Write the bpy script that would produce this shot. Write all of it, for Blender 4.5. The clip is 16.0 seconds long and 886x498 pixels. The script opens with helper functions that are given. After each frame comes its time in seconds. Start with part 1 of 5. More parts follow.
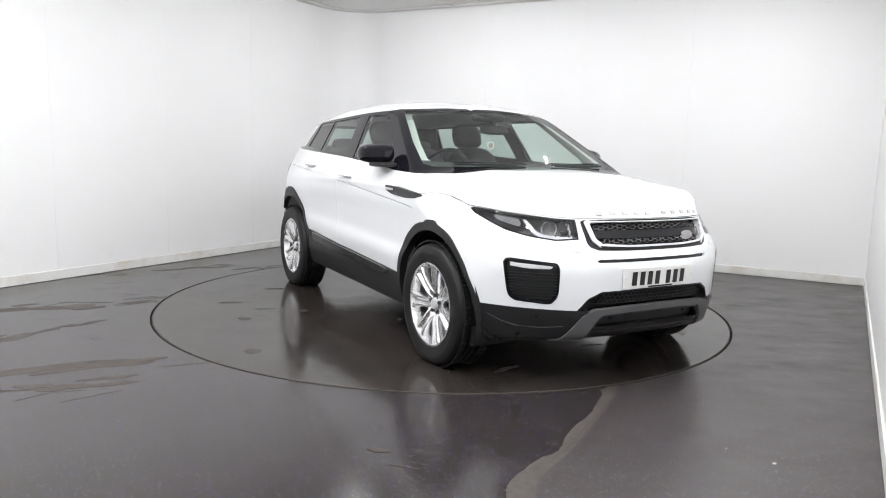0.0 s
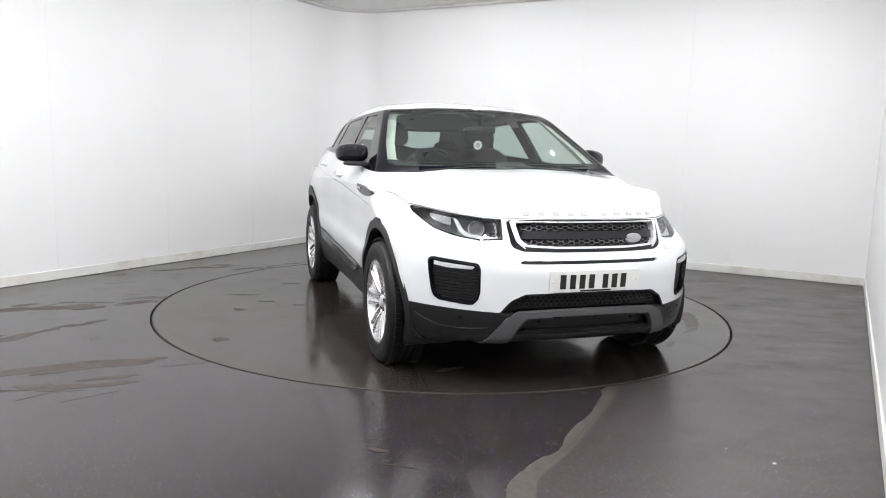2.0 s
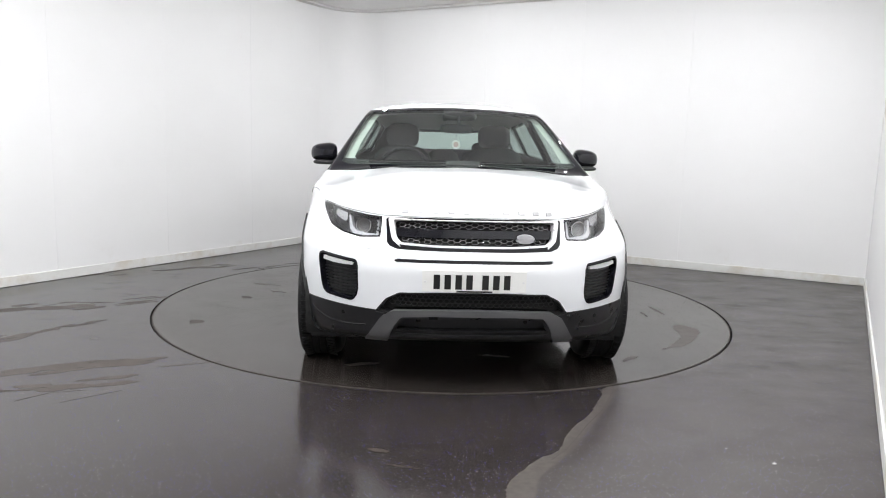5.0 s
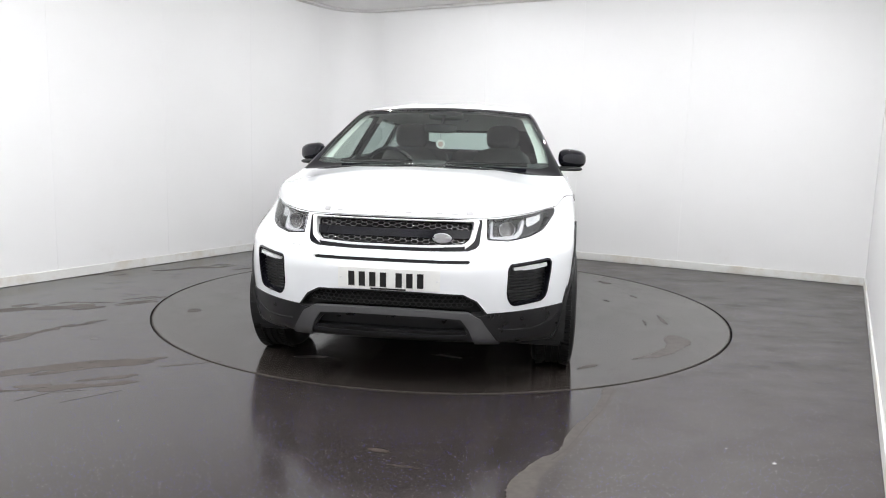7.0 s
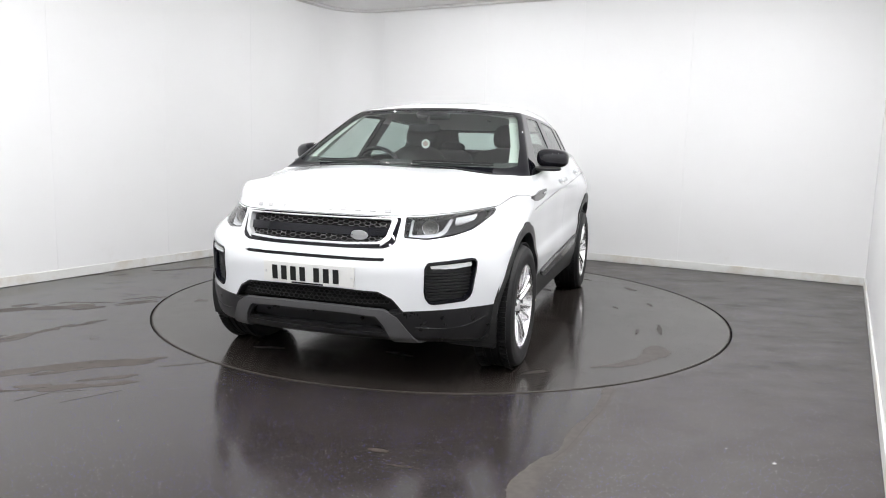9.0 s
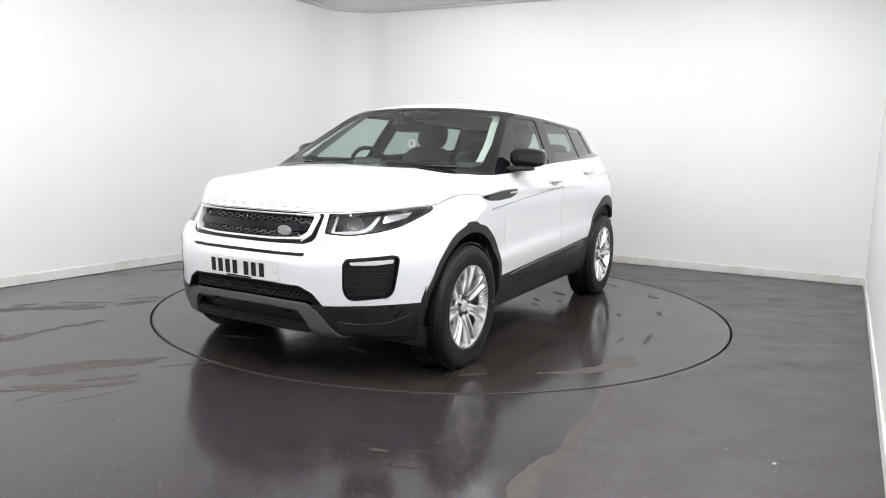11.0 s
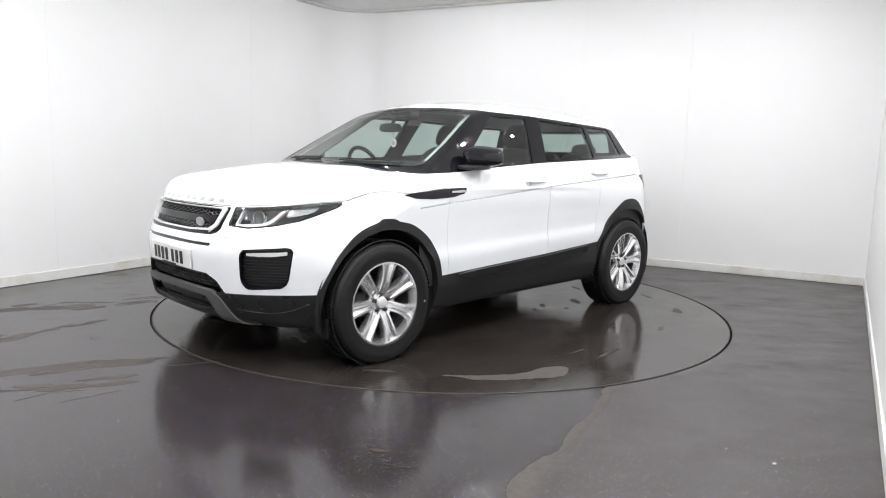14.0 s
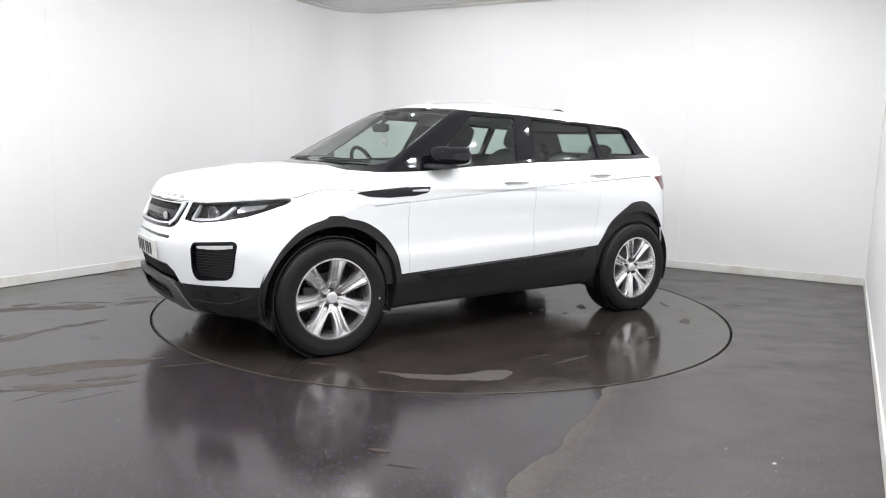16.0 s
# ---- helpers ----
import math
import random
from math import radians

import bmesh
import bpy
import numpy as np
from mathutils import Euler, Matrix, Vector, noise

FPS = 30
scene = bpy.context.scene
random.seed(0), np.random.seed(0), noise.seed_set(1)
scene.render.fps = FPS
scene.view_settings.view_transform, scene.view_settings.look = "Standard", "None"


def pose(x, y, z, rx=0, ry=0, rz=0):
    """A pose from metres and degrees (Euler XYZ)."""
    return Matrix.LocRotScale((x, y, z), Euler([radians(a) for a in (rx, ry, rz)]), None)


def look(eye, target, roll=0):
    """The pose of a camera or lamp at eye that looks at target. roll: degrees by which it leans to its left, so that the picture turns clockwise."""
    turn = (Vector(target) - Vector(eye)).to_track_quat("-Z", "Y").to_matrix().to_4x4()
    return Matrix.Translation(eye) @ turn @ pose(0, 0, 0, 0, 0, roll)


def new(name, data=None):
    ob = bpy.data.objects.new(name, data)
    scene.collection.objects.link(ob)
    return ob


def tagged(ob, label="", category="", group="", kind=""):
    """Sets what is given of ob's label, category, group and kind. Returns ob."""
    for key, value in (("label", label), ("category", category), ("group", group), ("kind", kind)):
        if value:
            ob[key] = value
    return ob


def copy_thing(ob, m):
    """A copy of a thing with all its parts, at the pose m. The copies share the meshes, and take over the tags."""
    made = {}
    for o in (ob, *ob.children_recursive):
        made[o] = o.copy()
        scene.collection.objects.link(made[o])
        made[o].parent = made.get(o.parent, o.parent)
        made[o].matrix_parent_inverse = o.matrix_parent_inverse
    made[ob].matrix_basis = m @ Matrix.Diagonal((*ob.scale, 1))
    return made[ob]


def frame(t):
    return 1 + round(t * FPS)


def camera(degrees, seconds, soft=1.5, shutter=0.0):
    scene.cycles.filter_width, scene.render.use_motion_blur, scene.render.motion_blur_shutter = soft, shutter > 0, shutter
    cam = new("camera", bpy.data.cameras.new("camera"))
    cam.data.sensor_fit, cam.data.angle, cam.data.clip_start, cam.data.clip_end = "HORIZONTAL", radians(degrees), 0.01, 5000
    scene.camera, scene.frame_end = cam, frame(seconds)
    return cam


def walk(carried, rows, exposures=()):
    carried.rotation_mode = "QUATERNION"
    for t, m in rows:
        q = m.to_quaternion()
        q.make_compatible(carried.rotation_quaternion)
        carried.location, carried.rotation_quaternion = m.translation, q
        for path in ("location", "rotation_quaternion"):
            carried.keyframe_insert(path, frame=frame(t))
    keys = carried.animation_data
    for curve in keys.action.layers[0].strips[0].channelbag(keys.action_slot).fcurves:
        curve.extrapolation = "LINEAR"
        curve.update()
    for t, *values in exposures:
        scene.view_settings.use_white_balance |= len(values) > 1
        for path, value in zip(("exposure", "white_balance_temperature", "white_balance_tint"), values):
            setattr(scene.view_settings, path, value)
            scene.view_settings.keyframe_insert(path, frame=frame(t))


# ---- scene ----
# ---------------------------------------------------------------- camera
cam = camera(64.30, 16.0, 1.0)
EYE = (0.0, 0.0, 1.2569)
STAND = look(EYE, (0.0, math.cos(radians(8.014)), EYE[2] - math.sin(radians(8.014))), 1.5515)
walk(cam, [(0, STAND), (16, STAND)], exposures=[(0, 0.0), (16, 0.0)])

# turntable axis, its radius, and the place of the car's middle on it
AXIS = Vector((0.0013, 5.7722, 0.0))
RADIUS = 2.2458
OFF = (0.1178, 0.0414)
ROWS = [(t, pose(AXIS.x, AXIS.y, 0, 0, 0, -60.27 - 5.3535 * t)) for t in range(0, 17)]

# ---------------------------------------------------------------- light
world = bpy.data.worlds.new("room_air")
scene.world = world
world.use_nodes = True
world.node_tree.nodes["Background"].inputs[0].default_value = (0.9, 0.95, 1.0, 1)
world.node_tree.nodes["Background"].inputs[1].default_value = 0.05
LAMP = 1800.0


# ---------------------------------------------------------------- materials
class Mat:
    """A node material under construction."""

    def __init__(self, name):
        self.m = bpy.data.materials.new(name)
        self.m.use_nodes = True
        self.t = self.m.node_tree
        self.b = self.t.nodes["Principled BSDF"]
        self.out = self.t.nodes["Material Output"]

    def node(self, kind, **values):
        n = self.t.nodes.new(kind)
        for k, v in values.items():
            n.inputs[k.replace("_", " ")].default_value = v
        return n

    def link(self, a, b):
        self.t.links.new(a, b)

    def put(self, **values):
        for k, v in values.items():
            self.b.inputs[k.replace("_", " ")].default_value = (*v, 1) if isinstance(v, tuple) and len(v) == 3 else v
        return self

    def coords(self):
        return self.t.nodes.new("ShaderNodeTexCoord").outputs["Object"]

    def noise(self, scale, detail=4.0, rough=0.55, vec=None, stretch=None):
        n = self.node("ShaderNodeTexNoise", Scale=scale, Detail=detail, Roughness=rough)
        v = vec or self.coords()
        if stretch:
            mp = self.t.nodes.new("ShaderNodeMapping")
            mp.inputs["Scale"].default_value = stretch
            self.link(v, mp.inputs["Vector"])
            v = mp.outputs["Vector"]
        self.link(v, n.inputs["Vector"])
        return n.outputs["Fac"]

    def ramp(self, fac, *stops):
        r = self.t.nodes.new("ShaderNodeValToRGB")
        e = r.color_ramp.elements
        while len(e) < len(stops):
            e.new(0.5)
        for el, (p, c) in zip(e, stops):
            el.position = p
            el.color = (c, c, c, 1) if not isinstance(c, tuple) else (*c, 1)
        self.link(fac, r.inputs["Fac"])
        return r.outputs["Color"]

    def math(self, op, a, b=0.0, c=0.0):
        n = self.t.nodes.new("ShaderNodeMath")
        n.operation = op
        for i, v in enumerate((a, b, c)):
            if isinstance(v, (int, float)):
                n.inputs[i].default_value = v
            else:
                self.link(v, n.inputs[i])
        return n.outputs[0]

    def mix(self, fac, a, b):
        n = self.t.nodes.new("ShaderNodeMix")
        n.data_type = "RGBA"
        for i, v in ((0, fac), (6, a), (7, b)):
            if isinstance(v, (int, float)):
                n.inputs[i].default_value = v
            elif isinstance(v, tuple):
                n.inputs[i].default_value = (*v, 1)
            else:
                self.link(v, n.inputs[i])
        return n.outputs[2]

    def bump(self, height, strength=0.2, distance=0.002):
        n = self.node("ShaderNodeBump", Strength=strength, Distance=distance)
        self.link(height, n.inputs["Height"])
        self.link(n.outputs["Normal"], self.b.inputs["Normal"])
        return self

    def color(self, sock):
        self.link(sock, self.b.inputs["Base Color"])
        return self

    def rough(self, sock):
        self.link(sock, self.b.inputs["Roughness"])
        return self


def plain(name, col, rough, metal=0.0, grain=0.06, scale=60.0, coat=0.0, bump=0.0, spec=0.5):
    """A surface with a little unevenness in colour and gloss."""
    m = Mat(name).put(Roughness=rough, Metallic=metal, Coat_Weight=coat, Coat_Roughness=0.04, Specular_IOR_Level=spec)
    n = m.noise(scale)
    lo = tuple(c * (1 - grain) for c in col)
    hi = tuple(min(1, c * (1 + grain)) for c in col)
    m.color(m.mix(n, lo, hi))
    m.rough(m.ramp(m.noise(scale * 0.23), (0.3, max(0, rough - 0.04)), (0.7, min(1, rough + 0.05))))
    if bump:
        m.bump(n, bump, 0.001)
    return m.m


def glass(name, tint, base=0.085):
    """A thin pane: clear and tinted, glossier towards grazing sight."""
    m = Mat(name)
    m.t.nodes.remove(m.b)
    tr = m.node("ShaderNodeBsdfTransparent", Color=(*tint, 1))
    gl = m.node("ShaderNodeBsdfGlossy", Roughness=0.008)
    lw = m.node("ShaderNodeLayerWeight", Blend=0.5)
    k = m.math("POWER", lw.outputs["Facing"], 4.6)
    k = m.math("MULTIPLY_ADD", k, 0.9 - base, base)
    mx = m.t.nodes.new("ShaderNodeMixShader")
    m.link(k, mx.inputs[0])
    m.link(tr.outputs[0], mx.inputs[1])
    m.link(gl.outputs[0], mx.inputs[2])
    m.link(mx.outputs[0], m.out.inputs["Surface"])
    return m.m


def glow(name, col, strength):
    m = Mat(name)
    m.t.nodes.remove(m.b)
    e = m.node("ShaderNodeEmission", Color=(*col, 1), Strength=strength)
    m.link(e.outputs[0], m.out.inputs["Surface"])
    return m.m


def wall_paint():
    m = Mat("white_wall_panel").put(Roughness=0.5)
    big, fine = m.noise(0.9, 3), m.noise(14.0, 5)
    c = m.mix(m.ramp(big, (0.3, 0.0), (0.75, 1.0)), (0.835, 0.833, 0.832), (0.865, 0.864, 0.866))
    c = m.mix(m.math("MULTIPLY", m.ramp(fine, (0.62, 0.0), (0.8, 1.0)), 0.12), c, (0.68, 0.66, 0.63))
    # rusty damp marks just above the skirting
    sep = m.t.nodes.new("ShaderNodeSeparateXYZ")
    m.link(m.coords(), sep.inputs[0])
    low = m.math("SUBTRACT", 1.0, m.math("MULTIPLY", sep.outputs[2], 3.2))
    spots = m.ramp(m.noise(1.7, 6, 0.7), (0.60, 0.0), (0.72, 1.0))
    dirt = m.math("MULTIPLY", m.math("MAXIMUM", low, 0.0), m.math("MULTIPLY", spots, 0.35))
    m.color(m.mix(dirt, c, (0.55, 0.47, 0.38)))
    m.bump(fine, 0.06, 0.002)
    return m.m


def floor_vinyl(name, dark, pale, spec):
    """Dark safety vinyl: a mottled base and the noises that vary it."""
    m = Mat(name).put(Specular_IOR_Level=spec)
    co = m.coords()
    big = m.noise(0.55, 5, 0.6, co)
    mid = m.noise(2.6, 7, 0.64, co, (1.0, 1.7, 1.0))
    fine = m.noise(60.0, 4, 0.6, co)
    base = m.mix(m.ramp(fine, (0.3, 0.0), (0.7, 1.0)), dark, pale)
    # thin smears of dirt left by the water
    smear = m.math("MULTIPLY", m.ramp(mid, (0.56, 0.0), (0.66, 1.0)), m.ramp(big, (0.45, 0.0), (0.62, 1.0)))
    base = m.mix(m.math("MULTIPLY", smear, 0.35), base, (0.050, 0.041, 0.036))
    return m, co, base, smear, big, mid, fine


def flecks(m, co, base, amount):
    """Tiny chips in the vinyl, blue and white, of two sizes."""
    for scale, size, part_of in ((150.0, 0.25, amount), (84.0, 0.145, amount * 0.45)):
        v = m.node("ShaderNodeTexVoronoi", Scale=scale)
        m.link(co, v.inputs["Vector"])
        near = m.math("LESS_THAN", v.outputs["Distance"], size)
        sep = m.t.nodes.new("ShaderNodeSeparateColor")
        m.link(v.outputs["Color"], sep.inputs[0])
        some = m.math("LESS_THAN", sep.outputs[0], part_of)
        tint = m.mix(m.math("GREATER_THAN", sep.outputs[1], 0.62), (0.12, 0.12, 0.55), (0.54, 0.54, 0.58))
        base = m.mix(m.math("MULTIPLY", near, some), base, tint)
    return base


def make_floor():
    m, co, base, smear, big, mid, fine = floor_vinyl("wet_black_vinyl", (0.022, 0.0178, 0.0165), (0.033, 0.0278, 0.0260), 0.42)
    m.color(flecks(m, co, base, 0.19))
    m.rough(m.math("ADD", m.math("MULTIPLY", smear, 0.12), m.ramp(big, (0.35, 0.13), (0.7, 0.21))))
    m.bump(m.math("ADD", m.math("MULTIPLY", fine, 0.5), mid), 0.10, 0.0015)
    return m.m


def make_dry_floor():
    """The same vinyl where the water has gone: duller and greyer."""
    m, co, base, smear, big, mid, fine = floor_vinyl("dry_grey_vinyl", (0.038, 0.0320, 0.0298), (0.056, 0.0478, 0.0448), 0.40)
    m.color(flecks(m, co, base, 0.18))
    m.rough(m.math("ADD", m.math("MULTIPLY", smear, 0.08), m.ramp(mid, (0.35, 0.30), (0.7, 0.42))))
    m.bump(fine, 0.12, 0.001)
    return m.m


def make_disc():
    m, co, base, smear, big, mid, fine = floor_vinyl("wet_turntable_vinyl", (0.025, 0.0205, 0.0185), (0.041, 0.0345, 0.0310), 0.40)
    # where water still lies, darker and glossier; in between a dull film of dirt
    pools = m.ramp(m.noise(3.2, 7, 0.66, co), (0.42, 0.0), (0.52, 1.0))
    base = m.mix(pools, m.mix(0.35, base, (0.009, 0.0075, 0.007)), base)
    drag = m.ramp(m.noise(7.0, 6, 0.7, co, (0.5, 1.6, 1.0)), (0.56, 0.0), (0.70, 1.0))
    m.color(m.mix(m.math("MULTIPLY", drag, 0.35), base, (0.062, 0.052, 0.046)))
    rough = m.math("ADD", m.math("MULTIPLY", smear, 0.10), m.ramp(big, (0.35, 0.09), (0.7, 0.15)))
    rough = m.math("ADD", rough, m.math("MULTIPLY", pools, 0.05))
    m.rough(m.math("ADD", rough, m.math("MULTIPLY", drag, 0.06)))
    m.bump(m.math("ADD", m.math("MULTIPLY", fine, 0.5), mid), 0.08, 0.0015)
    return m.m


WALL = wall_paint()
FLOOR = make_floor()
DISC = make_disc()
DRYFLOOR = make_dry_floor()


def skirting():
    m = Mat("stained_white_skirting").put(Roughness=0.42)
    stain = m.ramp(m.noise(2.2, 6, 0.7), (0.48, 0.0), (0.66, 1.0))
    m.color(m.mix(m.math("MULTIPLY", stain, 0.55), (0.76, 0.76, 0.74), (0.55, 0.47, 0.36)))
    return m.m


SKIRT = skirting()
WHITEP = plain("white_plastic", (0.76, 0.76, 0.75), 0.4)
CEIL = plain("pale_ceiling_board", (0.80, 0.79, 0.78), 0.7, grain=0.05, scale=6)
FILL_WALL = plain("pale_fill_wall", (0.55, 0.55, 0.55), 0.6, grain=0.2, scale=8)
SEAL = plain("grey_cove_seal", (0.75, 0.74, 0.72), 0.45)
RIMM = plain("dirty_edge_strip", (0.06, 0.052, 0.046), 0.5, grain=0.4, scale=7)
MARK = plain("dried_grey_film", (0.070, 0.061, 0.055), 0.46, grain=0.5, scale=26, bump=0.3, spec=0.36)
DRY = plain("brown_drying_film", (0.046, 0.036, 0.030), 0.42, grain=0.45, scale=9, spec=0.36, bump=0.15)
DAMP = plain("brown_damp_film", (0.036, 0.028, 0.024), 0.40, grain=0.35, scale=12, spec=0.36)
DARK = plain("dark_gap", (0.010, 0.010, 0.010), 0.8)
LED = glow("led_diffuser", (0.985, 0.99, 1.0), LAMP)
WHITE = plain("white_gloss_paint", (0.80, 0.815, 0.835), 0.34, grain=0.01, scale=3, coat=1.0)
TRIM = plain("black_textured_plastic", (0.017, 0.0172, 0.0180), 0.42, spec=0.40, grain=0.2, scale=300, bump=0.15)
GLOSSB = plain("gloss_black_trim", (0.0055, 0.0055, 0.0085), 0.015, grain=0.05, spec=0.40)
SEMI = plain("semi_gloss_black_moulding", (0.010, 0.010, 0.011), 0.20, grain=0.1)
LOWER = plain("satin_black_bumper", (0.014, 0.014, 0.015), 0.30, grain=0.05, scale=40)
FOGM = plain("bright_fog_reflector", (0.80, 0.80, 0.79), 0.35, 0.2, grain=0.15, scale=90)
DISCM = plain("dull_brake_disc", (0.045, 0.043, 0.042), 0.4, 0.6, 0.2, 50)
YELLOW = plain("pale_paint_dot", (0.75, 0.70, 0.45), 0.5)
BADGE = plain("dull_silver_badge", (0.42, 0.42, 0.43), 0.3, 0.6)
LETTER = plain("pale_silver_bar", (0.46, 0.46, 0.47), 0.35, 0.3)
GREY = plain("satin_grey_skid_paint", (0.125, 0.125, 0.128), 0.38, 0.3)
RUBBER = plain("tyre_rubber", (0.010, 0.010, 0.0105), 0.50, grain=0.3, scale=40, bump=0.1, spec=0.30)
ALLOY = plain("silver_alloy", (0.80, 0.80, 0.81), 0.20, 0.88, 0.04, 20)
IRON = plain("brake_disc_steel", (0.25, 0.24, 0.23), 0.35, 1.0, 0.2, 50)
CHROME = plain("bright_chrome", (0.75, 0.75, 0.77), 0.09, 1.0, 0.03)
SATIN = plain("satin_silver_trim", (0.72, 0.72, 0.73), 0.30, 0.4)
CELL = plain("dark_chrome_cell", (0.20, 0.20, 0.205), 0.18, 0.9)
GUIDE = plain("clear_light_guide", (0.60, 0.60, 0.62), 0.22, 0.1)
# darker than the alloy rim, for the shade behind the spokes
BARREL = plain("shaded_wheel_barrel", (0.13, 0.13, 0.135), 0.4, 0.7, 0.2, 20)
HOUSE = plain("grey_lamp_housing", (0.075, 0.075, 0.08), 0.3, 0.3)
SCREEN = glass("windscreen_glass", (0.80, 0.90, 0.86), 0.12)
WINDOW = glass("side_window_glass", (0.80, 0.89, 0.85))
PRIVACY = glass("rear_window_glass", (0.60, 0.69, 0.66))
LENS = glass("clear_lens", (0.90, 0.91, 0.92))
LINING = plain("dark_cabin_lining", (0.034, 0.034, 0.035), 0.75, grain=0.15)
CLOTH = plain("pale_headliner", (0.42, 0.41, 0.39), 0.9, grain=0.08, scale=200)
PILLAR = plain("pale_pillar_cover", (0.66, 0.65, 0.62), 0.7, grain=0.06, scale=150)
SEATM = plain("charcoal_leather", (0.030, 0.029, 0.029), 0.5, grain=0.15, scale=120, bump=0.1)
DASHM = plain("soft_black_dash", (0.016, 0.016, 0.017), 0.55, grain=0.15, scale=220, bump=0.1)
RED = plain("red_tail_lens", (0.10, 0.005, 0.007), 0.10)
PLATE = plain("white_plate", (0.78, 0.78, 0.76), 0.35, grain=0.02)
INK = plain("plate_black", (0.010, 0.010, 0.010), 0.4)


# ---------------------------------------------------------------- building helpers
def link_mesh(name, me, mat, parent=None, label=""):
    me.materials.append(mat)
    ob = new(name, me)
    if parent:
        ob.parent = parent
    if label:
        ob["label"] = label
    return ob


def part(name, bm, mat, parent=None, label="", smooth=None):
    """Links a bmesh as one mesh object, under a thing or a part."""
    bmesh.ops.recalc_face_normals(bm, faces=bm.faces)
    me = bpy.data.meshes.new(name)
    bm.to_mesh(me)
    bm.free()
    if smooth is not None:
        me.shade_smooth()
        me.set_sharp_from_angle(angle=radians(smooth))
    return link_mesh(name, me, mat, parent, label)


def box(lo, hi, bevel=0.0, m=None, bm=None, seg=2):
    bm = bm or bmesh.new()
    r = bmesh.ops.create_cube(bm, size=1.0)["verts"]
    for v in r:
        v.co = Vector([lo[i] + (v.co[i] + 0.5) * (hi[i] - lo[i]) for i in range(3)])
    if bevel:
        es = list({e for v in r for e in v.link_edges})
        r = list({v for f in bmesh.ops.bevel(bm, geom=es, offset=bevel, segments=seg, affect="EDGES", profile=0.5)["faces"] for v in f.verts} | {v for v in r if v.is_valid})
    if m is not None:
        bmesh.ops.transform(bm, matrix=m, verts=[v for v in r if v.is_valid])
    return bm


def prism(outline, depth, m=None, bevel=0.0, bm=None):
    """An outline in x, y drawn out along z, then set by m."""
    bm = bm or bmesh.new()
    a = [bm.verts.new((x, y, 0)) for x, y in outline]
    b = [bm.verts.new((x, y, depth)) for x, y in outline]
    n = len(a)
    bm.faces.new(a[::-1]), bm.faces.new(b)
    for i in range(n):
        bm.faces.new((a[i], a[(i + 1) % n], b[(i + 1) % n], b[i]))
    if bevel:
        es = [e for e in bm.edges if e.verts[0] in b and e.verts[1] in b]
        bmesh.ops.bevel(bm, geom=es, offset=bevel, segments=2, affect="EDGES", profile=0.5)
    if m is not None:
        bmesh.ops.transform(bm, matrix=m, verts=bm.verts)
    return bm


def lathe(profile, steps=48, bm=None, closed=True):
    """A profile of (radius, y) turned round the y axis."""
    bm = bm or bmesh.new()
    rings = []
    for r, y in profile:
        rings.append([bm.verts.new((r * math.cos(2 * math.pi * i / steps), y, r * math.sin(2 * math.pi * i / steps))) for i in range(steps)])
    pairs = list(zip(rings, rings[1:] + ([rings[0]] if closed else [])))
    for a, b in pairs:
        if a is b:
            continue
        for i in range(steps):
            bm.faces.new((a[i], a[(i + 1) % steps], b[(i + 1) % steps], b[i]))
    return bm


def tube(points, r, steps=8, bm=None):
    """A round bar through points."""
    bm = bm or bmesh.new()
    pts = [Vector(p) for p in points]
    rings = []
    for i, p in enumerate(pts):
        d = (pts[min(i + 1, len(pts) - 1)] - pts[max(i - 1, 0)]).normalized()
        q = d.to_track_quat("Z", "Y")
        rings.append([bm.verts.new(p + q @ Vector((r * math.cos(2 * math.pi * k / steps), r * math.sin(2 * math.pi * k / steps), 0))) for k in range(steps)])
    for a, b in zip(rings, rings[1:]):
        for k in range(steps):
            bm.faces.new((a[k], a[(k + 1) % steps], b[(k + 1) % steps], b[k]))
    bm.faces.new(rings[0][::-1]), bm.faces.new(rings[-1])
    return bm


# ---------------------------------------------------------------- the room
ROOM_H = 3.05
CORNER_A, CORNER_B = Vector((-1.38, 9.92)), Vector((4.29, 7.05))
CORNER_C, CORNER_D = Vector((-0.18, -0.815)), Vector((-5.73, 2.385))
BEND = 0.62


def wall_frame(a, b):
    d = (b - a).normalized()
    return Matrix.Translation((a.x, a.y, 0)) @ Matrix.Rotation(math.atan2(d.y, d.x), 4, "Z"), (b - a).length


def straight_wall(name, a, b, start, end, seams, mat=None, label="white sheeted studio wall with faint upright joints"):
    """A wall whose inner face looks to its right-hand side; white sheets on a backing, and a skirting."""
    m, n = wall_frame(a, b)
    back = part(name, box((start, 0.012, 0), (n - end, 0.16, ROOM_H + 0.1)), mat or WALL)
    tagged(back, label, "wall", kind="structure")
    back.matrix_world = m
    cuts = [start] + [s for s in seams if start + 0.2 < s < n - end - 0.2] + [n - end]
    for s, e in zip(cuts, cuts[1:]):
        part("wall_panel", box((s + 0.0004, 0, 0.0), (e - 0.0004, 0.010, ROOM_H - 0.03), 0.0003, seg=1), mat or WALL, back)
    sk = part("baseboard", box((start, -0.014, 0.002), (n - end, -0.0005, 0.088), 0.004), SKIRT)
    tagged(sk, "white painted skirting board, stained along the floor", "baseboard", kind="structure")
    sk.matrix_world = m
    return back


